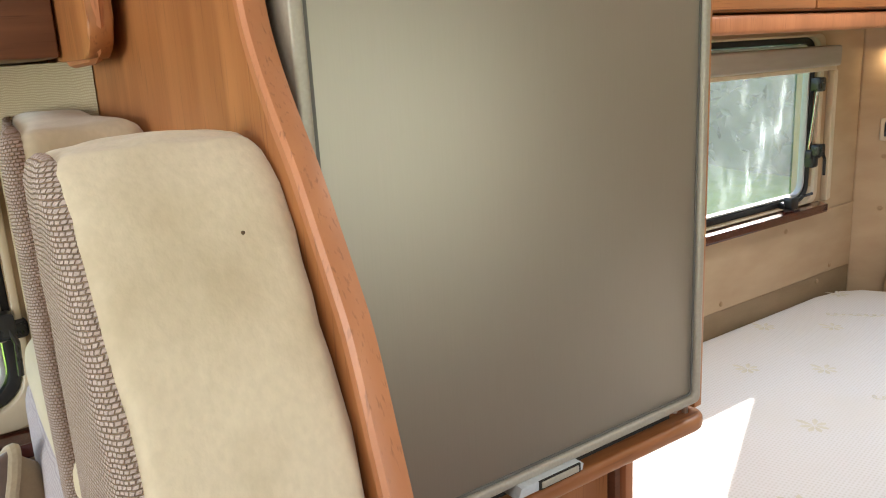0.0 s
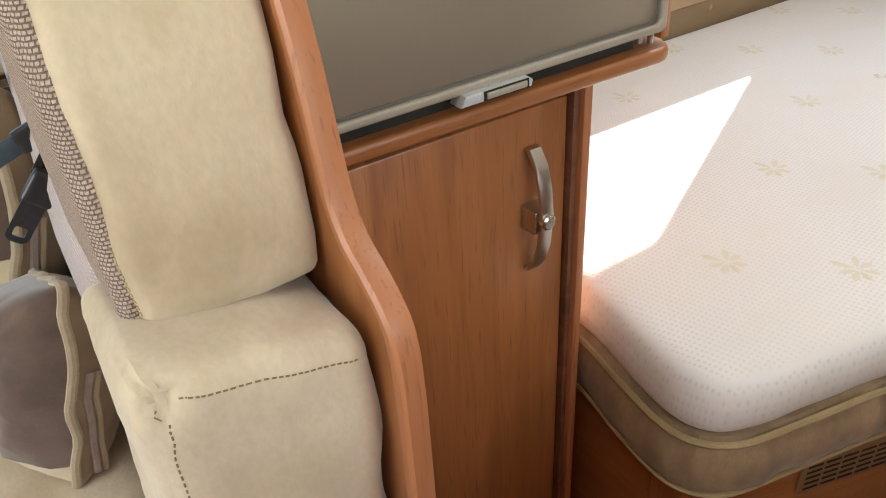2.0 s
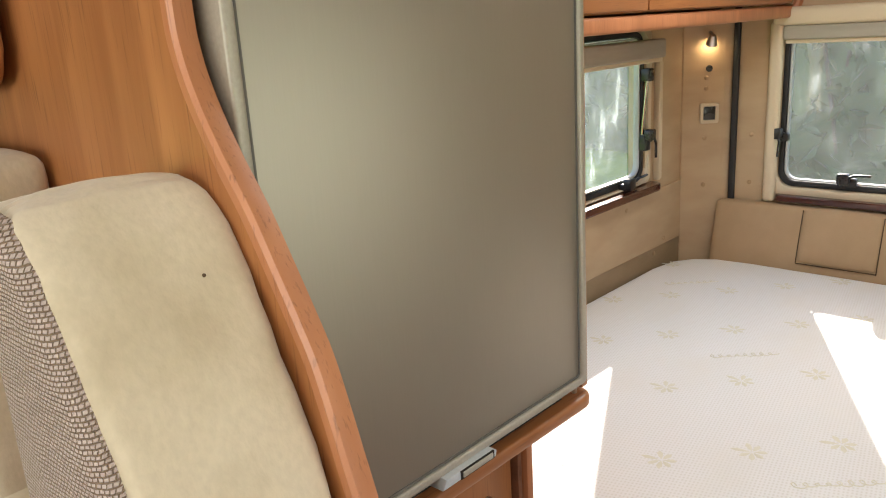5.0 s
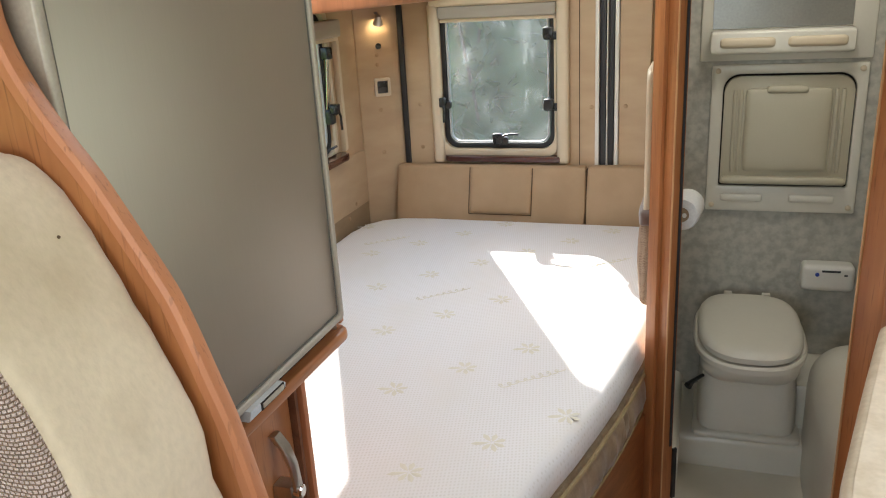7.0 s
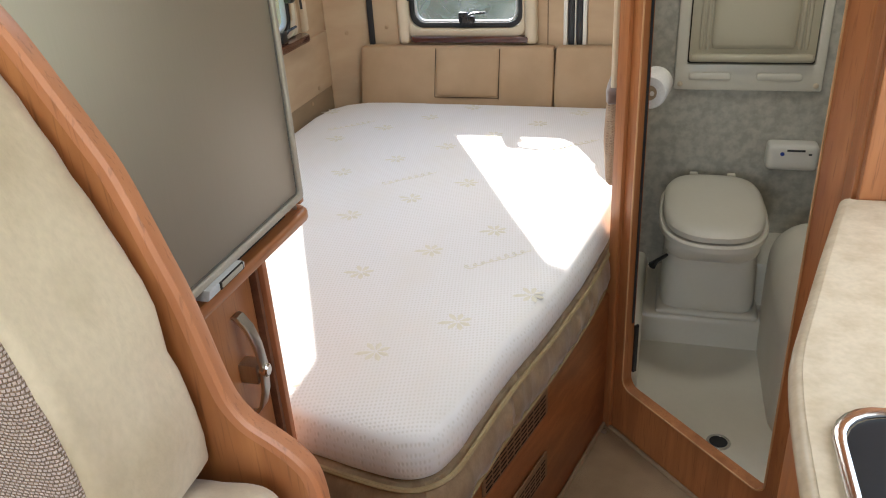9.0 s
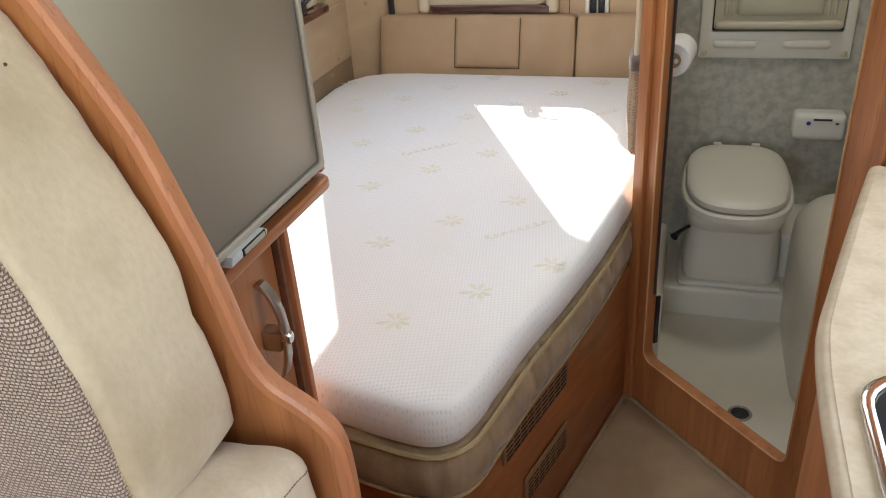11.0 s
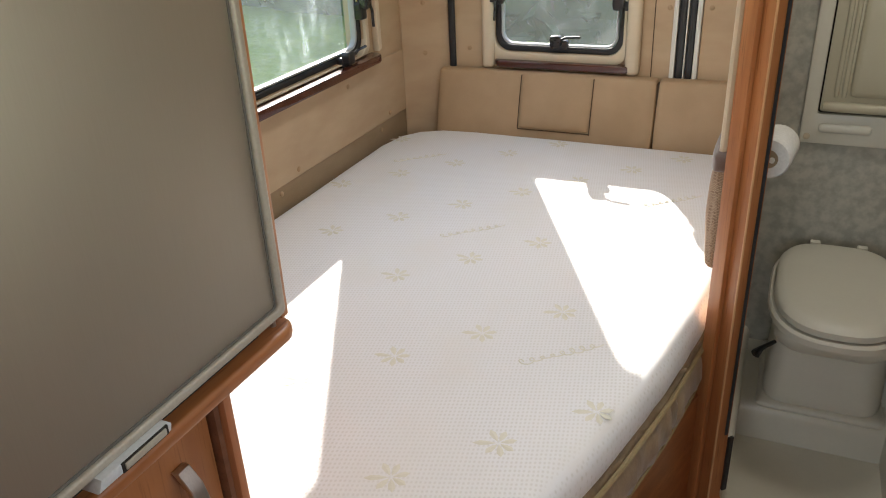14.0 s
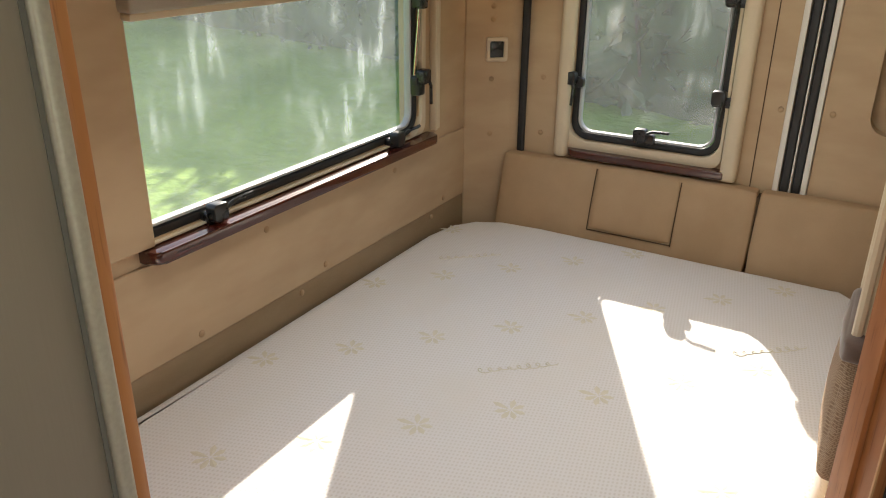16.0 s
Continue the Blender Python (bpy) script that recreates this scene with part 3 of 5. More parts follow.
w2 = window("window_2", left_put, WIN_B, "seat-side window with clear acrylic pane and black latches", clean_glass,
            [(-0.62, 0.905, "bottom"), (-0.482, 1.02, "side"), (-1.1, 0.905, "bottom")], (0.02, 0.012, 0.03, 0.045), (-1.36, -0.46, 0.845, 0.866, 0.06), (-1.32, -0.455, 1.262, 1.312, 0.04))
part("stay_arm", tube([(LEFT - 0.005, -0.488, 1.00), (LEFT + 0.010, -0.492, 1.20)], 0.006, 10), silver_trim, w2, "grey telescopic stay")
part("stay_clamp", box(LEFT - 0.006, LEFT + 0.028, -0.505, -0.475, 1.175, 1.21, 0.006), black_plastic, w2, "black stay clamp")
part("stay_knob", tube([(LEFT + 0.02, -0.50, 1.192), (LEFT + 0.034, -0.53, 1.192), (LEFT + 0.036, -0.54, 1.192)], 0.009, 10, taper=[0.6, 0.6, 1.4]), black_plastic, w2, "black screw knob")

w3 = window("window_3", rear_put, WIN_R, "rear door window with dusty pane and three black latches", rear_glass,
            [(-0.214, 0.868, "bottom"), (-0.425, 1.00, "side"), (-0.024, 0.99, "side"), (-0.024, 1.235, "side")], (0.025, 0.01, 0.025, 0.0),
            (-0.425, 0.02, 0.792, 0.812, 0.035), (-0.426, -0.004, 1.302, 1.345, 0.030))
for x0, x1 in ((-0.466, -0.427), (-0.003, 0.040)):
    part("blind_guide", box(x0, x1, REAR - 0.034, REAR, 0.785, 1.36, 0.014, 4), cream_plastic, w3, "rounded cream blind side guide")
part("blind_head", box(-0.457, 0.046, REAR - 0.040, REAR, 1.345, 1.40, 0.014, 4), cream_plastic, w3)
window("window_4", right_put, (-WIN_K[1], -WIN_K[0], WIN_K[2], WIN_K[3]), "kitchen window with clear acrylic pane", clean_glass, [(0.28, 0.99, "bottom")], (0.03, 0.03, 0.03, 0.03))

# rubber seals of the rear doors
structure("door_seal", box(-0.588, -0.566, REAR - 0.016, REAR, 0.40, 1.86, 0.006), black_rubber, "black rubber seal along the rear door", "seal")
seal = thing("door_joint", (0.17, REAR, 0.4), "white and black seals where the rear doors meet", "seal", kind="structure")
for x0, x1, d, m in ((0.128, 0.142, 0.012, white_plastic), (0.144, 0.164, 0.004, black_rubber), (0.166, 0.171, 0.010, white_plastic), (0.173, 0.192, 0.006, black_rubber), (0.194, 0.208, 0.012, white_plastic)):
    part("seal_strip", box(x0, x1, REAR - d, REAR + 0.02, 0.40, 1.86, 0.003), m, seal, "white seal strip" if m is white_plastic else "black rubber strip")
structure("door_seam", box(0.072, 0.0745, REAR - 0.0025, REAR, 0.40, 1.86), seam_dark, "fine seam in the rear door lining", "seam")

# switch and reading lamp on the corner post
n45 = pose(-0.647, 1.900, 1.073, 90, 0, 39)
sw = thing("light_switch", (0, 0, 0), "square black rocker switch in a cream frame", "switch")
part("frame", ring(rounded(-0.022, 0.022, -0.024, 0.024, 0.005, 4), rounded(-0.014, 0.014, -0.016, 0.016, 0.003, 4), xy, 0, 0.007, 0.0015), cream_plastic, sw)
part("rocker", box(-0.0135, 0.0135, -0.0155, 0.0155, 0, 0.005, 0.001), black_plastic, sw, "black rocker")
sw.matrix_basis = n45 @ Matrix.Scale(1.4, 4)
spot = thing("reading_lamp", (0, 0, 0), "small brass reading lamp, lit, on the corner post", "lamp")
part("stem", tube([(0, 0, 0), (0, 0.002, 0.02), (0, -0.008, 0.035)], 0.0035, 8), brushed, spot)
part("shade", join(bmesh.new(), lathe([(0.008, 0.0), (0.012, -0.012), (0.019, -0.034), (0.0175, -0.034), (0.010, -0.012)], 16), pose(0, -0.008, 0.045, -55, 0, 0)), brushed, spot, "brushed brass-coloured shade")
part("bulb", join(bmesh.new(), lathe([(0.004, -0.014), (0.013, -0.020), (0.015, -0.030), (0.008, -0.037)], 12), pose(0, -0.008, 0.045, -55, 0, 0)), bulb_glow, spot, "lit warm bulb")
spot.matrix_basis = pose(-0.652, 1.896, 1.335, 90, 0, 39) @ pose(0, 0, 0)
sock = solo("round_socket", lathe([(0.011, 0), (0.011, 0.003), (0.0085, 0.004), (0.0085, 0.001), (0.002, 0.001)], 16), black_plastic, "small round black socket on the corner post", "socket")
sock.matrix_basis = pose(-0.650, 1.898, 1.220, 90, 0, 39)

# ---- overhead lockers ----
locker = thing("overhead_locker", (-0.56, 1.0, 1.375), "cherry wood overhead locker above the bed", "locker")
part("body", box(-0.72, -0.415, 0.125, 1.90, 1.408, ROOF - 0.004, 0.003), wood_y, locker)
part("bottom_rail", box(-0.43, -0.402, 0.125, 1.935, 1.368, 1.404, 0.008, 3), lip_wood, locker, "rounded cherry bottom rail")
part("underside", box(-0.72, -0.43, 0.125, 1.90, 1.378, 1.404), wood_y, locker)
part("door", box(-0.413, -0.395, 0.14, 1.0, 1.412, ROOF - 0.02, 0.004), wood_y, locker)
part("door", box(-0.413, -0.395, 1.006, 1.90, 1.412, ROOF - 0.02, 0.004), wood_y, locker)
part("end_bracket", tube(smoothline([(-0.416, 1.93, 1.388), (-0.400, 1.945, 1.40), (-0.39, 1.948, 1.45), (-0.39, 1.948, 1.6)]), 0.014, 8), lip_wood, locker, "curved cherry end trim")
locker2 = thing("overhead_locker", (-0.58, -0.9, 1.375), "dark walnut overhead locker above the seat with a cherry end piece", "locker")
part("body", box(-0.72, -0.425, -1.6, -0.408, 1.378, ROOF - 0.004, 0.004), walnut, locker2, "dark walnut veneer body")
part("end_piece", prism(rounded(-0.46, -0.292, 1.374, ROOF - 0.004, (0.004, 0.035, 0.004, 0.004), 6), xz, -0.405, -0.382, 0.004), wood_z, locker2, "cherry end piece with a rounded corner")
part("end_lip", tube([(-0.302, -0.394, 1.86), (-0.295, -0.394, 1.45), (-0.299, -0.394, 1.405), (-0.312, -0.394, 1.385), (-0.337, -0.394, 1.377), (-0.43, -0.394, 1.375)], 0.008, 8), lip_wood, locker2)

# ---- curved partition between seat and fridge ----
EDGE = [(-0.020, 1.875), (-0.020, 1.60), (-0.020, 1.44), (-0.017, 1.400), (-0.004, 1.365), (0.018, 1.328), (0.042, 1.294), (0.064, 1.256), (0.081, 1.226), (0.095, 1.199), (0.107, 1.165),
        (0.118, 1.130), (0.129, 1.095), (0.138, 1.055), (0.145, 1.022), (0.152, 0.998), (0.166, 0.978), (0.188, 0.963), (0.206, 0.948), (0.218, 0.929), (0.223, 0.890), (0.224, 0.80), (0.224, 0.40), (0.224, 0.004)]
line = [(p.x, p.y) for p in smoothline([Vector((x, z, 0)) for x, z in EDGE], 4)]
part_wall = thing("partition", (-0.25, -0.36, 0), "cherry veneered partition with a curved lipped edge beside the seat", "partition")
part("panel", prism([(LEFT, 0.004), *[(x - 0.004, z) for x, z in line[::-1]], (LEFT, 1.875)], xz, -0.3695, -0.353), wood_z, part_wall)
sec = [(-0.007, -0.3715), (0.002, -0.3725), (0.006, -0.370), (0.005, -0.361), (0.001, -0.352), (-0.004, -0.350), (-0.009, -0.3515)]
bm = bmesh.new()
rows = []
for i, (x, z) in enumerate(line):
    (xa, za), (xb, zb) = line[max(i - 1, 0)], line[min(i + 1, len(line) - 1)]
    t = Vector((xb - xa, zb - za)).normalized()
    nx, nz = -t.y, t.x
    rows.append([bm.verts.new((x + nx * o, y, z + nz * o)) for o, y in sec])
for p, q in zip(rows, rows[1:]):
    for k in range(len(sec)):
        j = (k + 1) % len(sec)
        bm.faces.new((p[k], p[j], q[j], q[k]))
part("edge_lip", bm, lip_wood, part_wall, "rounded pinkish cherry edge moulding")

# ---- tall unit with the fridge ----
tall = thing("fridge_housing", (-0.35, -0.1, 0.96), "cherry veneered housing round the fridge", "cabinet")
part("side_panel", box(LEFT, -0.006, 0.109, 0.122, 0.960, ROOF - 0.002, 0.002), wood_z, tall)
part("back_panel", box(LEFT, -0.60, -0.345, 0.108, 0.960, ROOF - 0.002), wood_z, tall)
part("top_panel", box(LEFT, -0.01, -0.345, 0.108, 1.735, ROOF - 0.002), wood_z, tall)
board = solo("shelf_board", prism([(LEFT, -0.346), (-0.002, -0.346), *[(-0.02 + 0.024 * math.sin(radians(a)), 0.103 + 0.024 * -math.cos(radians(a))) for a in (90, 110, 130, 150, 170, 180)], (LEFT, 0.127)], xy, 0.936, 0.954, 0.006, 3),
             wood_y, "cherry shelf board with a rounded corner below the fridge", "shelf", loc=(-0.3, -0.1, 0.938))
groove_shade = surf("groove_shadow_grey", (0.13, 0.12, 0.10), (0.11, 0.10, 0.085), 0.6)
fr = thing("fridge", (-0.3, -0.11, 0.962), "tall narrow fridge with a satin champagne-grey metal door", "fridge")
part("body", box(-0.59, -0.045, -0.32, 0.100, 0.9725, 1.73, 0.004), white_plastic, fr)
# added black block: paints the shade between fridge and shelf board
part("plinth", box(-0.58, -0.016, -0.325, 0.078, 0.9545, 0.972), gap_shade, fr, "black filler painting the shade in the gap under the fridge")
door = part("door", box(-0.040, -0.0015, -0.337, 0.1035, 0.976, 1.72, 0.002), fridge_steel, fr, "satin metal door panel")
o, i = rounded(-0.344, 0.1075, 0.972, 1.724, 0.008, 4), rounded(-0.333, 0.0970, 0.982, 1.714, 0.006, 4)
part("door_trim", ring(o, i, yz, -0.038, 0.003, 0.003, 3), silver_trim, door, "silver-grey trim round the door")
# thin grey ring on the panel paints the shadow line along the trim
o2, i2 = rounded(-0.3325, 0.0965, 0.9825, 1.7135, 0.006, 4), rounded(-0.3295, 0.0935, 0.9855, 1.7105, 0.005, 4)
part("groove", ring(o2, i2, yz, -0.002, -0.0008), groove_shade, door, "grey line painting the shadow inside the trim")
part("hinge_pin", tube([(-0.018, 0.088, 0.958), (-0.018, 0.088, 0.974)], 0.004, 8), brushed, fr)
part("hinge_pin", tube([(-0.010, 0.097, 0.958), (-0.010, 0.097, 0.974)], 0.0035, 8), brushed, fr)
lat = part("door_latch", prism([(-0.168, 0.9635), (-0.163, 0.974), (-0.088, 0.974), (-0.083, 0.970), (-0.085, 0.9635)], yz, -0.01, 0.011, 0.002), grey_latch, fr, "pale grey plastic door catch")
part("slider", box(0.008, 0.0135, -0.140, -0.092, 0.9655, 0.9725, 0.0015), silver_trim, lat)
# flat dark plate; the hollow's shade round the slider is only coloured in
part("recess", box(0.010, 0.0122, -0.1425, -0.0895, 0.9645, 0.9735), gap_shade, lat)

cab = thing("base_cabinet", (-0.35, -0.15, 0), "cherry veneered cupboard below the fridge", "cabinet")
part("body", box(LEFT, -0.075, -0.345, 0.028, 0.0, 0.936), wood_z, cab)
part("side_panel", box(LEFT, -0.036, 0.030, 0.043, 0.0, 0.936, 0.003), lip_wood, cab)
# dark veneer strip stands in for the shaded gap beside the door
part("side_gap_strip", box(-0.066, -0.044, 0.0215, 0.0295, 0.0, 0.936, 0.001), walnut, cab, "dark strip painting the shade in the gap beside the door")
# solid black strip: shade of the gap put in as colour
part("gap_strip", box(-0.0748, -0.064, -0.344, 0.021, 0.9065, 0.9357), gap_shade, cab, "black strip painting the shade in the gap above the door")
cdoor = part("door", box(-0.073, -0.053, -0.344, 0.020, 0.03, 0.905, 0.003), wood_z, cab, "cherry door with upright grain")
hand = [(-0.053, 0.861), (-0.047, 0.860), (-0.034, 0.842), (-0.026, 0.815), (-0.023, 0.778), (-0.026, 0.741), (-0.034, 0.714), (-0.047, 0.696), (-0.053, 0.695)]
prof = hand + [(x - 0.004, 0.778 + (z - 0.778) * 0.97) for x, z in hand[::-1]]
bow = part("handle", prism(prof, lambda u, v, a: Vector((u + 0.004, a, v)), -0.044, -0.026, 0.001, 1), brushed, cdoor, "bowed brushed steel handle")
part("lock_block", box(-0.054, -0.026, -0.048, -0.024, 0.757, 0.787, 0.002), brushed, cdoor, "brushed steel lock block")
part("lock_barrel", join(bmesh.new(), lathe([(0.0095, 0), (0.0095, 0.010), (0.007, 0.012), (0.003, 0.012)], 16), pose(-0.026, -0.035, 0.775, 0, 90, 0)), chrome, cdoor, "round lock barrel")

# ---- bed ----


def grow(pts, d):
    """The outline moved outwards by d."""
    n, out = len(pts), []
    for i, (x, y) in enumerate(pts):
        (xa, ya), (xb, yb) = pts[i - 1], pts[(i + 1) % n]
        t = Vector((xb - xa, yb - ya)).normalized()
        out.append((x + t.y * d, y - t.x * d))
    return out


def layered(outline, layers, wave=0.0, seed=0.0, freq=22):
    """A slab built of rings: (height, outward shift) from below to above."""
    bm, rows = bmesh.new(), []
    for z, d in layers:
        row = []
        for k, (x, y) in enumerate(grow(outline, d)):
            w = wave * noise.noise(Vector((x * freq + seed, y * freq, z * 9)))
            row.append(bm.verts.new((x + w, y - w, z + (w * 0.6 if (z, d) != layers[-1] else 0))))
        rows.append(row)
    n = len(outline)
    for p, q in zip(rows, rows[1:]):
        for k in range(n):
            bm.faces.new((p[k], p[(k + 1) % n], q[(k + 1) % n], q[k]))
    bm.faces.new(rows[0][::-1])
    bm.faces.new(rows[-1])
    return bm


def dense(pts, step=0.02):
    out = []
    n = len(pts)
    for i in range(n):
        a, b = Vector(pts[i]), Vector(pts[(i + 1) % n])
        k = max(1, int((b - a).length / step))
        out += [tuple(a.lerp(b, j / k)) for j in range(k)]
    return out


curve = smoothline([Vector((x, y, 0)) for x, y in ((-0.30, 0.088), (-0.08, 0.084), (0.04, 0.062), (0.115, 0.052), (0.160, 0.062), (0.192, 0.100), (0.212, 0.185), (0.243, 0.33), (0.285, 0.485), (0.335, 0.70), (0.368, 0.90), (0.382, 1.02))], 6)
MAT = [(-0.705, 0.09)] + [(p.x, p.y) for p in curve] + [(0.386, 1.30), (0.386, 1.70), (0.375, 1.79), (0.34, 1.825), (-0.45, 1.835), (-0.57, 1.825), (-0.645, 1.785), (-0.69, 1.72), (-0.708, 1.62)]
MAT = dense(MAT, 0.03)
bed = thing("bed_box", (0.0, 0.9, 0), "cherry veneered bed box under the mattress", "bed base")
part("front_panel", prism([(-0.70, 0.085), (0.08, 0.085), (0.08, 0.103), (-0.70, 0.103)], xy, 0, 0.405, 0.002), wood_x, bed)
part("corner_panel", prism([(0.081, 0.085), (0.165, 0.108), (0.156, 0.122), (0.081, 0.103)], xy, 0, 0.405, 0.002), wood_z, bed)
part("side_panel", prism([(0.166, 0.108), (0.387, 0.912), (0.370, 0.917), (0.150, 0.113)], xy, 0, 0.405, 0.002), wood_y, bed)
part("deck", prism([(-0.70, 0.11), (0.14, 0.125), (0.37, 0.91), (0.385, 1.83), (-0.70, 1.83)], xy, 0.375, 0.404), wood_y, bed)
base_cloth = surf("tan_quilted_cloth", (0.43, 0.315, 0.19), (0.29, 0.205, 0.12), 0.5, 24, 300, (1, 1, 0.5), 0.3, 0.001, spec=0.35, sheen=0.2)
base = thing("base_mattress", (0.0, 0.9, 0.405), "beige quilted base mattress with piped edges on the bed box", "mattress")
BASE = [(min(x, 0.394), y) for x, y in grow(dense(MAT, 0.012), 0.010)]
part("body", layered(BASE, [(0.406, -0.030), (0.410, -0.014), (0.425, 0.000), (0.455, 0.007), (0.485, 0.004), (0.503, -0.004), (0.514, -0.014), (0.518, -0.04)], 0.008, 0.0, 48), base_cloth, base)
part("piping", tube([(x, y, 0.513 + 0.002 * noise.noise(Vector((x * 9, y * 9, 0)))) for x, y in grow(BASE, 0.000)], 0.0048, 6, True), tape_gold, base, "gold edge piping")
part("lower_piping", tube([(x, y, 0.418) for x, y in grow(BASE, -0.002)], 0.004, 6, True), tape_gold, base, "gold lower piping")
mat_thing = thing("mattress_topper", (0.0, 0.9, 0.519), "white dimpled memory foam mattress topper on the bed", "mattress")
body = part("body", layered(MAT, [(0.5195, -0.014), (0.523, -0.003), (0.540, 0.004), (0.565, 0.003), (0.582, -0.003), (0.592, -0.011), (0.598, -0.022), (0.6005, -0.038)], 0.0025, 3.0), mattress_white, mat_thing)


def petal(bm, a, length, width, r0):
    d, s = Vector((math.cos(a), math.sin(a), 0)), Vector((-math.sin(a), math.cos(a), 0))
    up = Vector((0, 0, 0.0009))
    p0, p1 = d * r0, d * (r0 + length)
    mids = [p0.lerp(p1, t) for t in (0.35, 0.7)]
    left = [m + s * width * k for m, k in zip(mids, (0.75, 1.0))]
    right = [m - s * width * k for m, k in zip(mids, (0.75, 1.0))]
    vs = [bm.verts.new(p) for p in (p0, left[0], left[1], p1, right[1], right[0])]
    ridge = [bm.verts.new(m + up) for m in mids]
    for f in ((vs[0], vs[1], ridge[0]), (vs[1], vs[2], ridge[1], ridge[0]), (vs[2], vs[3], ridge[1]), (vs[3], vs[4], ridge[1]), (vs[4], vs[5], ridge[0], ridge[1]), (vs[5], vs[0], ridge[0])):
        bm.faces.new(f)


bm = bmesh.new()
rng = random.Random(4)
for k in range(7):
    petal(bm, k * math.pi / 3.5 + rng.uniform(-0.15, 0.15), rng.uniform(0.024, 0.041), 0.0056, 0.003)
flower_mesh = mesh_of("flower_motif", bm, motif_thread, None, False)
bm = bmesh.new()
script = []
for k in range(90):
    u = k / 89
    script.append((-0.078 + 0.156 * u + 0.008 * math.cos(u * 50), 0.010 * math.sin(u * 50) * (0.7 + 0.3 * math.cos(u * 9)), -0.0004))
tube(script, 0.0015, 4, bm=bm)
script_mesh = mesh_of("script_motif", bm, motif_thread, None, False)
SCRIPT_X, SCRIPT_Y, SCRIPT_TURN = 0.155, 0.663, 41
for j in range(-2, 7):
    for i in range(-6, 9):
        x, y = 0.012 + 0.121 * i - 0.133 * j, 0.276 + 0.124 * i + 0.280 * j
        if not (-0.66 < x < 0.345 and 0.13 < y < 1.77 and x < 0.165 + 0.21 * (y - 0.1) or (-0.66 < x < 0.345 and 1.0 < y < 1.77)):
            continue
        ob = new("flower_motif", flower_mesh)
        ob.parent = mat_thing
        ob.matrix_basis = pose(x, y - 0.9, 0.0818, 0, 0, rng.uniform(0, 45))
for j in range(-2, 4):
    for i in range(-4, 5):
        x, y = SCRIPT_X + 0.418 * i - 0.34 * j, SCRIPT_Y + 0.324 * i + 0.434 * j
        if -0.58 < x < 0.31 and 0.18 < y < 1.72 and x < 0.16 + 0.21 * (y - 0.1) and (x > -0.1 or y > 0.9):
            ob = new("script_motif", script_mesh)
            ob.parent = mat_thing
            ob.matrix_basis = pose(x, y - 0.9, 0.0818, 0, 0, SCRIPT_TURN)

# bed box air grilles, set in the side panel
sd = Vector((0.226, 0.792, 0)).normalized()
sn = Vector((sd.y, -sd.x, 0))


def on_side(u, v, a):
    return Vector((0.166, 0.108, 0)) + sd * u + sn * a + Vector((0, 0, v))


def grille(u0, u1, v0, v1, rows, cols):
    g = thing("air_grille", on_side((u0 + u1) / 2, v0, 0.0), "brown slotted air grille in the bed box", "grille", "bed box grilles")
    part("plate", prism(rounded(u0, u1, v0, v1, 0.004, 3), on_side, 0.0, 0.004, 0.001), walnut_plastic, g)
    for r in range(rows):
        for c in range(cols):
            a = u0 + 0.008 + (u1 - u0 - 0.016) * c / cols
            b = v0 + 0.007 + (v1 - v0 - 0.014) * r / rows
            # no real opening: a dark bar on the plate paints the slot's shade
            part("slot", prism([(a, b), (a + (u1 - u0 - 0.016) / cols - 0.005, b), (a + (u1 - u0 - 0.016) / cols - 0.005, b + 0.0038), (a, b + 0.0038)], on_side, 0.0042, 0.0048), gap_shade, g)


walnut_plastic = surf("brown_grille_plastic", (0.30, 0.175, 0.09), (0.25, 0.14, 0.07), 0.45)
grille(0.145, 0.430, 0.315, 0.385, 5, 9)
grille(0.230, 0.430, 0.140, 0.210, 5, 7)

# padded headboard cushions against the rear doors
def head_cushion(x0, x1, label):
    def lean(p):
        return Vector((p.x, p.y + (p.z - 0.77) * 0.26 - (0.0 if p.y < 1.91 else (p.z - 0.77) * 0.22), p.z))
    h = thing("headboard_cushion", ((x0 + x1) / 2, 1.9, 0.6), label, "cushion", "headboard cushions")
    part("body", soft(x0, x1, 1.898, 1.948, 0.56, 0.780, 0.008, 18, 0.003, 0.0012, 14, lean), pad_vinyl, h)
    return h


hc = head_cushion(-0.608, 0.101, "tan vinyl headboard cushion with a stitched flap")
for x, z0, z1 in ((-0.322, 0.612, 0.775), (-0.088, 0.608, 0.775)):
    part("seam", tube([(x, 1.896 + (z - 0.77) * 0.27 - 0.004 * math.sin(3.14 * (z - 0.56) / 0.21), z) for z in (z0, z0 + 0.06, z0 + 0.11, z1)], 0.0016, 6), seam_dark, hc, "dark sewn seam")
part("seam", tube([(x, 1.8945 + (0.609 - 0.77) * 0.27, 0.611) for x in (-0.322, -0.25, -0.17, -0.088)], 0.0016, 6), seam_dark, hc, "dark sewn seam")
part("flap", soft(-0.319, -0.091, 1.895, 1.935, 0.614, 0.780, 0.010, 8, 0.005, 0.001, 14, lambda p: Vector((p.x, p.y - 0.004 + (p.z - 0.77) * 0.27, p.z))), pad_vinyl, hc, "loose tan flap")
# dark filler between the cushions; the shade there is its colour
part("gap", box(0.1012, 0.1088, 1.90, 1.94, 0.57, 0.768), seam_dark, hc, "dark strip painting the shade between the cushions")
head_cushion(0.109, 0.398, "tan vinyl headboard cushion on the second rear door")
structure("window_reveal", box(LEFT, LEFT + 0.014, 0.10, 0.710, 0.884, 1.376, 0.003), wall_vinyl, "beige vinyl lining beside the window", "panel")

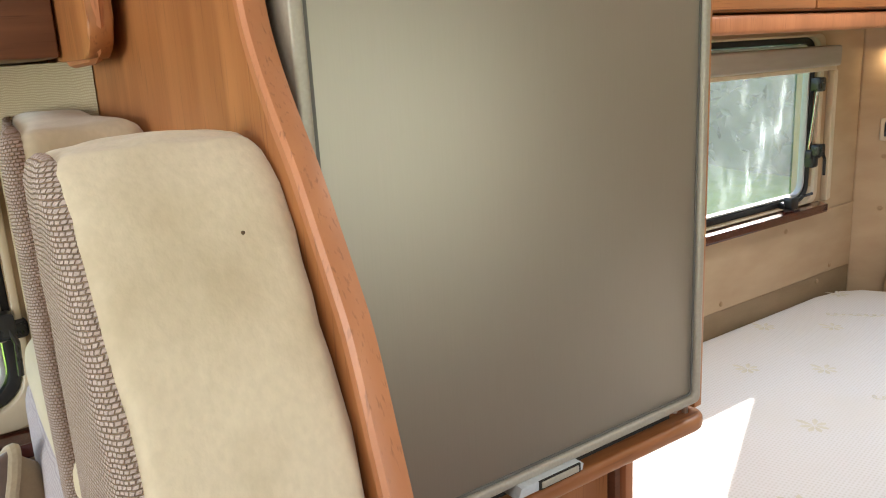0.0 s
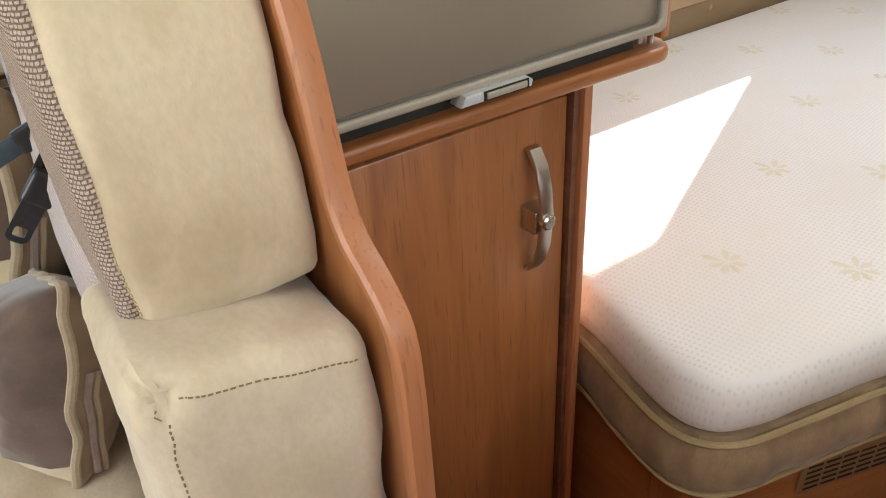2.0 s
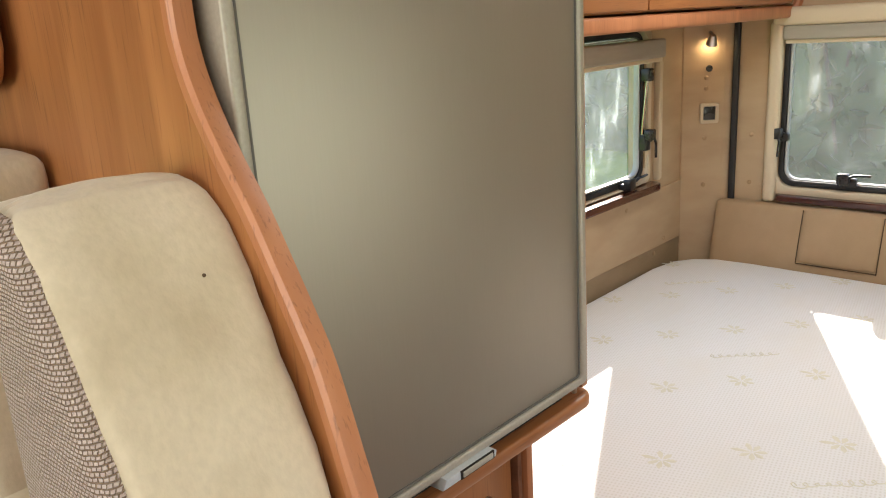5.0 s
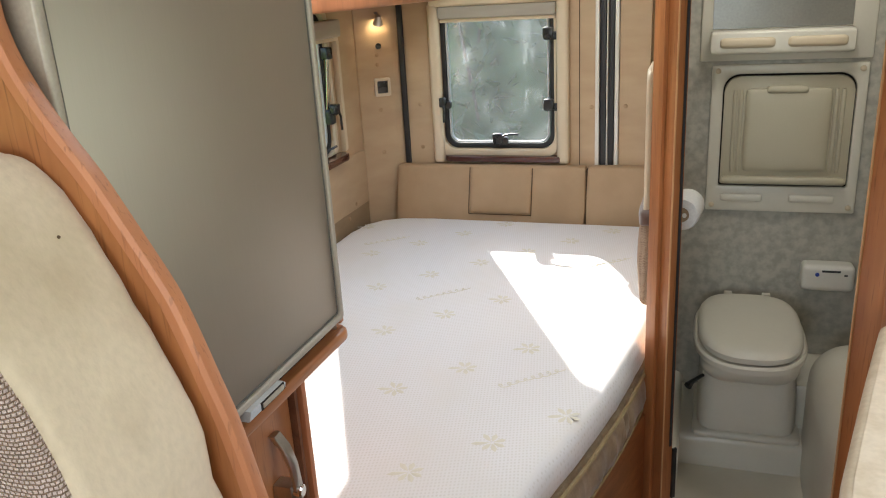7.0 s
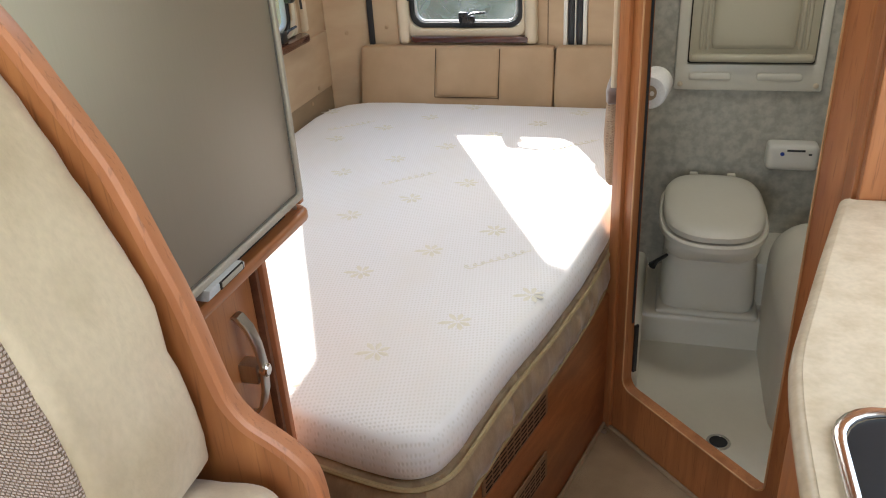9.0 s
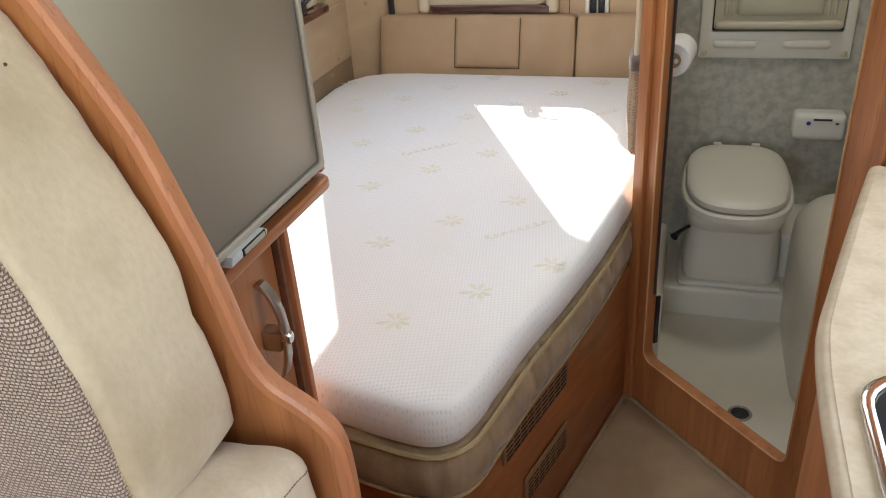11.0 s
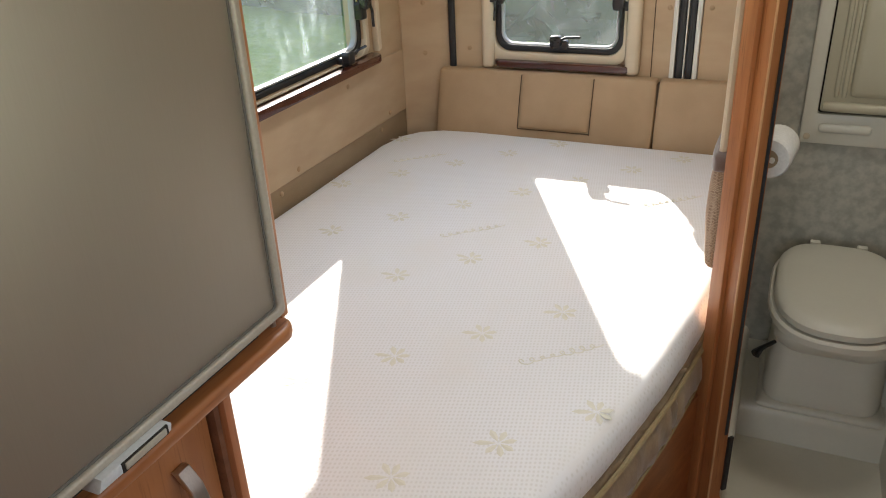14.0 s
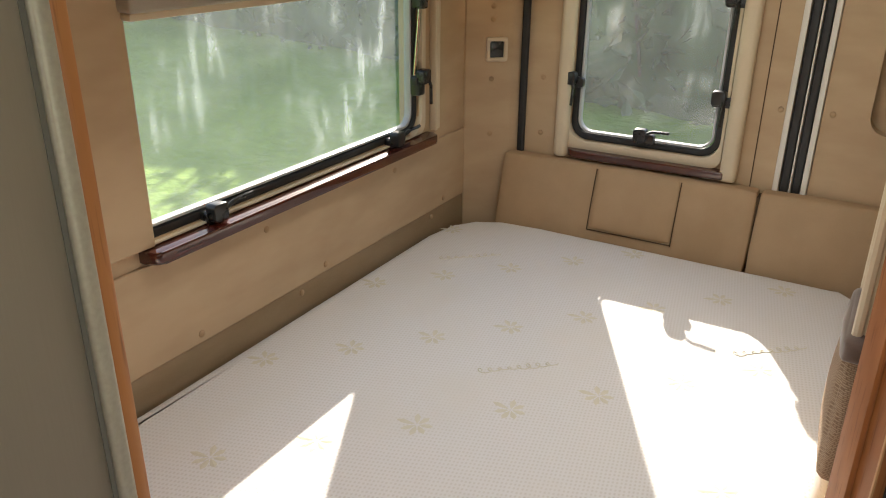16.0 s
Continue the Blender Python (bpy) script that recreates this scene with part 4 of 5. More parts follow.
# ---- seat ----


def slant(p):
    side = np.interp(p.z, (0.95, 1.0, 1.097, 1.15, 1.20, 1.23, 1.285, 1.32), (0.133, 0.131, 0.114, 0.095, 0.074, 0.059, 0.024, -0.012))
    return Vector((-0.055 + (p.x + 0.055) * (side + 0.055) / 0.155, p.y, p.z))


bolster = thing("seat_bolster", (0.0, -0.43, 0.96), "beige suede seat back bolster with a lilac woven front", "cushion", "seat back cushions")
part("body", soft(-0.055, 0.100, -0.501, -0.372, 0.938, 1.314, 0.012, 22, 0.006, 0.0045, 15, slant), suede, bolster)
part("woven_front", soft(-0.050, 0.093, -0.5105, -0.492, 0.942, 1.312, 0.009, 14, 0.003, 0.0015, 12, slant), cloth_weave, bolster, "lilac basket-weave front")


def sewn(points, skin, step, fill, r):
    """Short stitches laid along a line on the nearest skin."""
    tree = BVHTree.FromBMesh(skin)
    line = []
    for a, b in zip(points, points[1:]):
        n = max(1, int((b - a).length / step))
        line += [a.lerp(b, k / n) for k in range(n)]
    out, at = bmesh.new(), []
    for q in line:
        hit_at, normal, _, _ = tree.find_nearest(q)
        at.append(hit_at + normal * r * 0.3)
    for a, b in zip(at, at[1:]):
        tube([a, a.lerp(b, fill)], r, 4, bm=out)
    return out


skin = soft(-0.055, 0.100, -0.501, -0.372, 0.938, 1.314, 0.012, 22, 0.006, 0.0045, 15, slant)
part("stitching", sewn([slant(Vector((0.101, -0.5160, 0.955 + k * 0.02))) for k in range(17)], skin, 0.0042, 0.6, 0.0009), tape_gold, bolster, "gold stitched edge")
part("mark", join(bmesh.new(), lathe([(0.0014, 0), (0.0011, 0.0010), (0.0004, 0.0012)], 8), pose(0.0440, -0.4085, 1.2610, 0, 68, 0)), seam_dark, bolster, "small dark burn mark")
def thinned(p):
    """The seat back grows thinner towards the side wall."""
    return Vector((p.x, -0.374 + (p.y + 0.374) * (1 - 0.45 * max(0.0, -0.27 - p.x) / 0.43), p.z))


back = thing("seat_cushion", (-0.4, -0.45, 0.55), "beige suede seat back with a lilac woven front", "cushion", "seat back cushions")
part("body", soft(-0.70, -0.262, -0.484, -0.374, 0.93, 1.316, 0.016, 18, 0.005, 0.004, 11, thinned), suede, back)
part("woven_front", soft(-0.695, -0.266, -0.498, -0.474, 0.935, 1.312, 0.011, 14, 0.003, 0.002, 9, thinned), cloth_weave, back, "lilac basket-weave front")
part("lumbar_pad", soft(-0.69, 0.05, -0.508, -0.430, 0.55, 0.965, 0.035, 14, 0.012, 0.004, 8, lambda p: Vector((p.x, p.y - 0.05 * (p.x + 0.1), p.z))), lilac_rib, back, "swollen lilac ribbed lower pad")
part("pale_band", soft(-0.69, -0.25, -0.500, -0.430, 0.945, 1.02, 0.03, 10, 0.004, 0.003, 8, lambda p: Vector((p.x, p.y - 0.05 * (p.x + 0.1), p.z))), suede_pale, back, "pale cream band")
arm = thing("armrest_block", (0.05, -0.45, 0.5), "beige suede block below the bolster with stitched edges", "cushion")


def droop(p):
    q = Vector((p.x, p.y, p.z - (0.20 * max(0.0, p.y + 0.52) * max(0.0, (p.z - 0.6)) / 0.36)))
    # the tuck where the seams meet, and the pull lines that run from it
    d = (q - Vector((0.200, -0.513, 0.944))).length
    pull = 0.0016 * math.exp(-d / 0.05) * math.sin(38 * math.atan2(q.z - 0.944, q.y + 0.513) / 6)
    return q - Vector((1, -0.6, 0.7)) * (0.009 * math.exp(-(d / 0.014) ** 2) + pull)


skin = soft(0.050, 0.196, -0.527, -0.372, 0.42, 0.952, 0.020, 30, 0.007, 0.006, 11, droop)
part("body", skin.copy(), suede, arm)
part("stitching", sewn([Vector((0.204, -0.508, 0.942)), Vector((0.205, -0.450, 0.930)), Vector((0.203, -0.378, 0.908))], skin, 0.0046, 0.62, 0.0008), stitch_thread, arm, "dark top stitching")
part("corner_stitching", sewn([Vector((0.203, -0.513, 0.942)), Vector((0.206, -0.518, 0.88)), Vector((0.206, -0.518, 0.70)), Vector((0.206, -0.518, 0.47))], skin, 0.0060, 0.5, 0.0007), stitch_thread, arm, "dark corner stitching")
seat = thing("bench_seat", (-0.3, -0.8, 0.0), "beige suede bench seat on a cherry box", "seat")
part("cushion", soft(-0.70, 0.19, -1.02, -0.50, 0.36, 0.50, 0.03, 12, 0.01, 0.003, 8), suede, seat)
part("box", box(-0.70, 0.17, -1.0, -0.378, 0.0, 0.362, 0.004), wood_x, seat)


def buckle(m, label):
    b = thing("seat_belt_buckle", (0, 0, 0), label, "seat belt", "seat belt ends")
    part("webbing", soft(-0.024, 0.024, -0.004, 0.05, -0.006, -0.001, 0.002, 6), black_plastic, b)
    part("housing", soft(-0.022, 0.022, -0.045, 0.012, -0.012, 0.012, 0.007, 8), belt_plastic, b, "slate grey plastic housing")
    out = rounded(-0.017, 0.017, -0.115, -0.04, (0.012, 0.012, 0.004, 0.004), 4)
    hole = rounded(-0.009, 0.009, -0.105, -0.088, 0.004, 4)
    part("tongue", ring(out, hole, xy, -0.0015, 0.0015), belt_metal, b, "steel tongue")
    b.matrix_basis = m
    return b


def aimed(o, along, face, size):
    """Place with local y along one direction and local z towards another."""
    y = Vector(along).normalized()
    x = y.cross(Vector(face)).normalized()
    m = Matrix((x, y, x.cross(y))).transposed().to_4x4()
    return Matrix.Translation(o) @ m @ Matrix.Scale(size, 4)


buckle(aimed((-0.290, -0.490, 0.934), (0.000, 0.939, 0.344), (1, 0, 0.25), 0.60), "slate grey seat belt end with a blue steel tongue")
buckle(aimed((-0.157, -0.506, 0.939), (0.131, 0.625, 0.769), (1, 0, 0.25), 0.62), "dark seat belt end hanging against the seat back")


def pillow(m, sag, brown, label):
    """A square scatter cushion, sewn from brown, cream and woven patches with piping and a zip."""
    p = thing("scatter_cushion", (0, 0, 0), label, "cushion", "scatter cushions")
    H = 0.21

    def puffed(x, z, thick):
        f = max(0.0, 1 - (x / H) ** 4) * max(0.0, 1 - (z / H) ** 4)
        w = noise.noise(Vector((x * 13 + 3, z * 15, thick * 40))) + 0.6 * noise.noise(Vector((x * 34, z * 38 + 5, 2)))
        return Vector((x, thick * f ** 0.55 + 0.012 * w * f ** 0.4 - sag * max(0.0, -z / H) ** 1.5, z - 0.34 * (H - x) * (z + H) / (2 * H)))

    def sheet(rows):
        bm = bmesh.new()
        vs = [[bm.verts.new(q) for q in row] for row in rows]
        for a, b in zip(vs, vs[1:]):
            for k in range(len(a) - 1):
                bm.faces.new((a[k], a[k + 1], b[k + 1], b[k]))
        return bm

    def sector(r0, r1, steps):
        rows = []
        for i in range(33):
            a = math.pi / 2 * i / 32
            far = 2 * H / max(math.cos(a), math.sin(a))
            row = []
            for k in range(steps + 1):
                r = min(far, r0) + (min(far, r1) - min(far, r0)) * k / steps
                row.append(puffed(H - r * math.cos(a), H - r * math.sin(a), -0.074))
            rows.append(row)
        return sheet(rows)
    part("brown_patch", sector(0.002, brown, 14), brown_suede, p, "mauve brown suede patch")
    part("cream_patch", sector(brown + 0.001, brown + 0.125, 10), suede_pale, p, "cream suede patch")
    part("woven_patch", sector(brown + 0.126, 0.60, 12), cloth_weave, p, "woven lilac patch")
    part("back", sheet([[puffed(-H + 2 * H * i / 26, H - 2 * H * k / 26, 0.055) for k in range(27)] for i in range(27)]), taupe, p, "taupe back")
    edge = [(x, z) for x, z in dense(rounded(-H - 0.001, H + 0.001, -H - 0.001, H + 0.001, 0.012, 4), 0.02)]
    part("piping", tube([puffed(x, z, 0) + Vector((0.003 * noise.noise(Vector((x * 20, z * 20, 4))), 0.008 * noise.noise(Vector((x * 17, z * 17, 1))), 0)) for x, z in edge], 0.0055, 8, True), piping_cream, p, "pale taupe edge piping")
    part("zip", tube([puffed(0.205, z, 0) + Vector((0, 0.016, 0)) for z in (0.03, -0.02, -0.07, -0.12, -0.16, -0.19)], 0.0045, 6), zip_grey, p, "grey sewn-in zip")
    part("zip_flap", tube([puffed(0.205, z, 0) + Vector((-0.001, 0.024, 0)) for z in (0.03, -0.02, -0.07, -0.12, -0.16, -0.19)], 0.0035, 6), taupe, p, "folded zip flap")
    p.matrix_basis = m
    return p


piping_cream = surf("pale_taupe_piping", (0.50, 0.41, 0.29), (0.42, 0.34, 0.23), 0.85, 20, 300, bump=0.2, spec=0.15, sheen=0.3)
zip_grey = surf("mauve_grey_zip", (0.30, 0.23, 0.20), (0.25, 0.19, 0.165), 0.7, 60, 500, bump=0.4)
pillow(pose(-0.580, -0.552, 0.730, -8, 0, 0) @ Matrix.Diagonal((0.60, 1.35, 1.08, 1)), 0.055, 0.225, "brown, cream and woven scatter cushion leaning in the corner")
pillow(pose(-0.339, -0.558, 0.648, -12, 0, 0) @ Matrix.Diagonal((0.52, 1.15, 0.68, 1)), 0.0, 0.37, "mauve brown scatter cushion with pale piping on the seat")

# ---- washroom ----
WX0, WX1, WY1 = 0.43, RIGHT, 1.62
structure("wall_washroom", box(0.402, 0.408, 0.905, REAR - 0.002, 0, ROOF), wall_vinyl, "beige lined washroom wall beside the bed", "wall")
structure("wall_washroom_inside", box(0.4085, 0.412, 0.90, WY1, 0, ROOF), wet_wall, "mottled grey washroom wall", "wall")
structure("wall_washroom_back", box(0.4125, RIGHT, WY1, WY1 + 0.02, 0, ROOF), wet_wall, "mottled grey washroom back wall", "wall")
structure("wall_washroom_side", box(RIGHT - 0.006, RIGHT, 0.42, WY1, 0, ROOF), wet_wall, "mottled grey washroom side wall", "wall")

DD = Vector((0.695, -0.719, 0)).normalized()
DN = Vector((DD.y, -DD.x, 0))
D0 = Vector((0.386, 0.914, 0))


def diag(u, v, a):
    """The slanting doorway: u along it from the bed side, a towards the aisle."""
    return D0 + DD * u + DN * a + Vector((0, 0, v))


dw = thing("washroom_doorway", (0.57, 0.71, 0), "cherry door surround of the washroom with rounded opening", "doorway", kind="structure")
hole = rounded(0.068, 0.512, 0.152, 1.70, 0.028, 5)
part("surround", ring(rounded(0.0, 0.60, 0.0, ROOF, 0.0, 5), hole, diag, -0.022, 0.004, 0.0), wood_z, dw)
part("edge_band", ring(rounded(0.064, 0.516, 0.148, 1.704, 0.031, 5), rounded(0.0675, 0.5125, 0.1515, 1.7005, 0.028, 5), diag, -0.023, 0.007, 0.001), edge_band, dw, "pale edge band round the opening")
part("post_strip", prism([(0.004, 0.0), (0.036, 0.0), (0.036, ROOF), (0.004, ROOF)], diag, 0.004, 0.016, 0.003), wood_z, dw, "raised cherry cover strip")
part("door_seal", prism([(0.0702, 0.34), (0.0725, 0.34), (0.0725, 1.69), (0.0702, 1.69)], diag, -0.016, -0.010), belt_plastic, dw, "dark door seal")
part("door_catch", prism(rounded(0.068, 0.074, 0.19, 0.33, 0.002, 2), diag, -0.032, -0.022), black_rubber, dw)

tray = thing("shower_tray", (0.7, 1.1, 0), "grey-white moulded shower tray with a raised toilet plinth", "shower tray", kind="structure")
floor_pts = [(0.413, 0.893), (0.775, 0.555), (RIGHT - 0.007, 0.52), (RIGHT - 0.007, WY1 - 0.001), (0.413, WY1 - 0.001)]
part("floor", prism(floor_pts, xy, 0.001, 0.018), wet_plastic, tray)


part("plinth", soft(0.42, 1.05, 1.298, 1.72, -0.06, 0.118, 0.022, 12), wet_plastic, tray)
part("left_upstand", soft(0.40, 0.462, 0.93, 1.70, -0.05, 0.16, 0.025, 10), wet_plastic, tray)
part("wheel_arch", soft(0.800, 1.10, 0.86, 1.44, -0.08, 0.42, 0.11, 16, 0.004), wet_plastic, tray, "rounded moulded bulge over the wheel arch")
part("ledge", soft(0.76, 1.05, 1.40, 1.70, -0.05, 0.26, 0.02, 8), wet_plastic, tray)
drain = thing("drain", (0.675, 0.855, 0.018), "round black drain with a steel rim in the shower tray", "drain")
part("rim", ring([(0.675 + 0.030 * math.cos(a * 0.2618), 0.855 + 0.030 * math.sin(a * 0.2618)) for a in range(24)], [(0.675 + 0.022 * math.cos(a * 0.2618), 0.855 + 0.022 * math.sin(a * 0.2618)) for a in range(24)], xy, 0.018, 0.0215, 0.001), chrome, drain)
part("well", prism([(0.675 + 0.0225 * math.cos(a * 0.2618), 0.855 + 0.0225 * math.sin(a * 0.2618)) for a in range(24)], xy, 0.0181, 0.0192), black_rubber, drain, "black drain well")

wc = thing("toilet", (0.64, 1.42, 0.118), "cream-white cassette toilet with closed lid", "toilet")


def taper(cx, cy, z0, z1, k):
    def f(p):
        t = (p.z - z0) / (z1 - z0)
        s = 1 + (k - 1) * t
        return Vector((cx + (p.x - cx) * s, p.y, p.z))
    return f


part("pedestal", soft(0.508, 0.782, 1.31, 1.60, 0.105, 0.345, 0.05, 14, 0.004, bend=taper(0.645, 1.45, 0.1, 0.34, 0.90)), toilet_plastic, wc)
part("foot_rim", soft(0.498, 0.792, 1.300, 1.61, 0.112, 0.134, 0.014, 10), toilet_plastic, wc)
part("bowl", soft(0.500, 0.774, 1.150, 1.585, 0.325, 0.425, 0.075, 16, bend=lambda p: Vector((0.637 + (p.x - 0.637) * (0.86 + 0.14 * (p.z - 0.325) / 0.1), p.y + (0.425 - p.z) * (0.7 if p.y < 1.36 else 0.0), p.z))), toilet_plastic, wc)


def oval(x0, x1, y0, y1, n=44):
    cx, cy, a, b = (x0 + x1) / 2, (y0 + y1) / 2, (x1 - x0) / 2, (y1 - y0) / 2
    pts = []
    for k in range(n):
        t = 6.2832 * k / n
        c, s = math.cos(t), math.sin(t)
        e = 0.62 if s > 0 else 0.78
        pts.append((cx + a * math.copysign(abs(c) ** e, c), cy + b * math.copysign(abs(s) ** e, s)))
    return pts


def stacked(outline, layers):
    """Rings of one outline, each shrunk about its middle: (height, scale)."""
    cx, cy = sum(p[0] for p in outline) / len(outline), sum(p[1] for p in outline) / len(outline)
    bm = bmesh.new()
    rows = [[bm.verts.new((cx + (x - cx) * k, cy + (y - cy) * k, z)) for x, y in outline] for z, k in layers]
    n = len(outline)
    for p, q in zip(rows, rows[1:]):
        for i in range(n):
            bm.faces.new((p[i], p[(i + 1) % n], q[(i + 1) % n], q[i]))
    bm.faces.new(rows[0][::-1])
    bm.faces.new(rows[-1])
    return bm


part("seat_rim", stacked(oval(0.488, 0.786, 1.125, 1.59), [(0.412, 0.93), (0.418, 1.0), (0.432, 1.0), (0.438, 0.97), (0.438, 0.8)]), toilet_plastic, wc, "raised rim under the lid")
part("lid", stacked(oval(0.499, 0.775, 1.133, 1.578), [(0.4405, 0.95), (0.444, 1.0), (0.458, 1.0), (0.468, 0.95), (0.474, 0.87), (0.478, 0.7), (0.480, 0.4)]), toilet_plastic, wc, "closed cream lid")
for x in (0.585, 0.695):
    part("hinge", box(x - 0.012, x + 0.012, 1.566, 1.586, 0.440, 0.470, 0.003), toilet_plastic, wc)
part("flush_lever", tube([(0.52, 1.285, 0.325), (0.492, 1.255, 0.318), (0.480, 1.235, 0.312)], 0.008, 8, taper=[0.6, 0.8, 1.5]), black_plastic, wc, "black flush lever")

# moulded wall cupboard with a drop front, and the shelf above it
cup = thing("wall_cupboard", (0.70, WY1, 0.72), "grey-cream moulded wall cupboard with a drop-front door", "cupboard")
o, i = rounded(0.505, 0.915, 0.722, 1.155, 0.006, 6), rounded(0.538, 0.888, 0.800, 1.128, (0.006, 0.006, 0.045, 0.045), 6)
part("frame", ring(o, i, xz, WY1 - 0.014, WY1, 0.004), wet_plastic, cup)
# black sheet behind the door colours its surrounding gap as shade
part("back", prism(i, xz, WY1 - 0.002, WY1), gap_shade, cup, "black sheet painting the shade round the door")
cd = part("door", prism(rounded(0.542, 0.884, 0.806, 1.122, (0.006, 0.006, 0.042, 0.042), 6), xz, WY1 - 0.016, WY1 - 0.004, 0.005, 3), drab_plastic, cup, "cream drop-front door")
part("raised_panel", soft(0.60, 0.828, WY1 - 0.030, WY1 - 0.006, 0.846, 1.088, 0.012, 8), drab_plastic, cd)
for x in (0.572, 0.589, 0.839, 0.856):
    part("ridge", soft(x - 0.006, x + 0.006, WY1 - 0.023, WY1 - 0.008, 0.842, 1.085, 0.005, 8), drab_plastic, cd)
part("grip", soft(0.655, 0.765, WY1 - 0.036, WY1 - 0.010, 1.074, 1.096, 0.010, 8), drab_plastic, cd, "moulded grip")
part("lower_ledge", soft(0.545, 0.881, WY1 - 0.034, WY1 - 0.006, 0.808, 0.832, 0.010, 8), drab_plastic, cd)
for x0, x1 in ((0.545, 0.665), (0.735, 0.86)):
    part("rail_slot", soft(x0, x1, WY1 - 0.020, WY1 - 0.008, 0.752, 0.776, 0.010, 8), wet_plastic, cup)
for x, z in ((0.522, 1.138), (0.898, 1.138), (0.898, 0.740), (0.522, 0.740)):
    part("screw_cap", join(bmesh.new(), lathe([(0.008, 0), (0.008, 0.003), (0.005, 0.005)], 12), pose(x, WY1 - 0.014, z, 90, 0, 0)), cream_plastic, cup)
# grey standing in for what the washroom mirror dimly reflects
mirror_grey = surf("mirror_dim_grey", (0.22, 0.21, 0.18), (0.19, 0.18, 0.155), 0.2)
sh = thing("wall_shelf", (0.68, WY1, 1.18), "grey-cream moulded wall shelf with two recesses", "shelf")
part("tray", soft(0.495, 0.865, WY1 - 0.075, WY1, 1.188, 1.252, 0.010, 10), wet_plastic, sh)
for x0, x1 in ((0.52, 0.665), (0.695, 0.845)):
    part("slot", soft(x0, x1, WY1 - 0.082, WY1 - 0.06, 1.205, 1.235, 0.012, 8), cream_plastic, sh)
part("border", box(0.47, 0.92, WY1 - 0.010, WY1, 1.165, 1.60, 0.004), wet_plastic, sh)
part("mirror", box(0.50, 0.86, WY1 - 0.014, WY1 - 0.0105, 1.255, 1.58), mirror_grey, sh, "mirror in satin grey, its dim reflection put into the colour")

disp = thing("soap_box", (0.875, WY1, 0.47), "white wall box with a blue button and dark slot", "dispenser")
part("case", soft(0.786, 0.930, WY1 - 0.065, WY1, 0.494, 0.575, 0.016, 10), white_plastic, disp)
part("button", join(bmesh.new(), lathe([(0.006, 0), (0.006, 0.003), (0.003, 0.004)], 12), pose(0.828, WY1 - 0.064, 0.548, 90, 0, 0)), blue_dot, disp, "blue button")
part("slot", box(0.840, 0.890, WY1 - 0.0665, WY1 - 0.06, 0.556, 0.562), belt_plastic, disp)
part("mark", box(0.900, 0.909, WY1 - 0.0665, WY1 - 0.06, 0.546, 0.551), belt_plastic, disp)

roll = thing("toilet_roll", (0.45, 1.15, 0.83), "white toilet roll on a wall holder", "toilet roll")
part("paper", join(bmesh.new(), lathe([(0.018, -0.048), (0.036, -0.048), (0.039, -0.044), (0.039, 0.044), (0.036, 0.048), (0.018, 0.048)], 28), pose(0.4525, 1.05, 0.880, 90, 0, -8)), paper, roll)
# closed cylinder, coloured dark so its ends look like a shaded hole
part("core", join(bmesh.new(), lathe([(0.018, -0.0505), (0.0175, 0.0505)], 20), pose(0.4525, 1.05, 0.880, 90, 0, -8)), taupe, roll, "brown disc painted to read as the hollow core")
part("holder_pin", tube([(0.412, 1.11, 0.880), (0.4525, 1.10, 0.880), (0.4525, 0.992, 0.880)], 0.005, 8), white_plastic, roll)
vent = thing("round_vent", (0.413, 1.30, 0.42), "small dark round vent on the washroom wall", "vent")
part("rim", join(bmesh.new(), lathe([(0.032, 0), (0.032, 0.006), (0.026, 0.008), (0.024, 0.002)], 20), pose(0.413, 1.30, 0.42, 0, 90, 0)), belt_plastic, vent)
for k in range(5):
    part("slat", box(0.416, 0.422, 1.278, 1.322, 0.401 + 0.009 * k, 0.405 + 0.009 * k), grey_latch, vent)

# padded pocket panel on the washroom wall, facing the bed
pad = thing("wall_pocket", (0.395, 1.0, 0.68), "cream padded wall panel with a brown net pocket", "wall pocket")
part("board", soft(0.370, 0.402, 0.945, 1.115, 0.885, 1.215, 0.012, 12, 0.004), suede_pale, pad, "cream padded board")
part("board_piping", tube([yz(u, v, 0.370) for u, v in dense(rounded(0.944, 1.116, 0.884, 1.216, 0.02, 4), 0.02)], 0.007, 8, True), cream_plastic, pad)
part("pocket", soft(0.359, 0.402, 0.925, 1.115, 0.675, 0.890, 0.014, 12, 0.012, 0.002, 12), net_cloth, pad, "brown net pocket")
part("pocket_band", soft(0.356, 0.4015, 0.922, 1.118, 0.872, 0.906, 0.008, 10, 0.006, 0.001), brown_suede, pad, "brown top band")

# ---- kitchen ----
kt = thing("kitchen_unit", (0.83, -0.4, 0), "cherry veneered kitchen unit", "cabinet")
KB = [(0.775, 0.385), (0.668, 0.02), (0.645, -0.10), (0.645, -1.2), (RIGHT - 0.002, -1.2), (RIGHT - 0.002, 0.385)]
part("body", prism(KB, xy, 0.0, 0.868, 0.002), wood_z, kt)
part("door", box(0.629, 0.644, -0.48, -0.112, 0.08, 0.855, 0.003), wood_z, kt)
part("door", box(0.629, 0.644, -0.86, -0.486, 0.08, 0.855, 0.003), wood_z, kt)
top = thing("worktop", (0.83, -0.4, 0.869), "cream marbled laminate worktop with a rounded front edge", "worktop")
cor = smoothline([Vector((x, y, 0)) for x, y in ((0.758, 0.383), (0.708, 0.200), (0.660, 0.015), (0.645, -0.045), (0.636, -0.10), (0.630, -0.20), (0.627, -0.4))], 5)
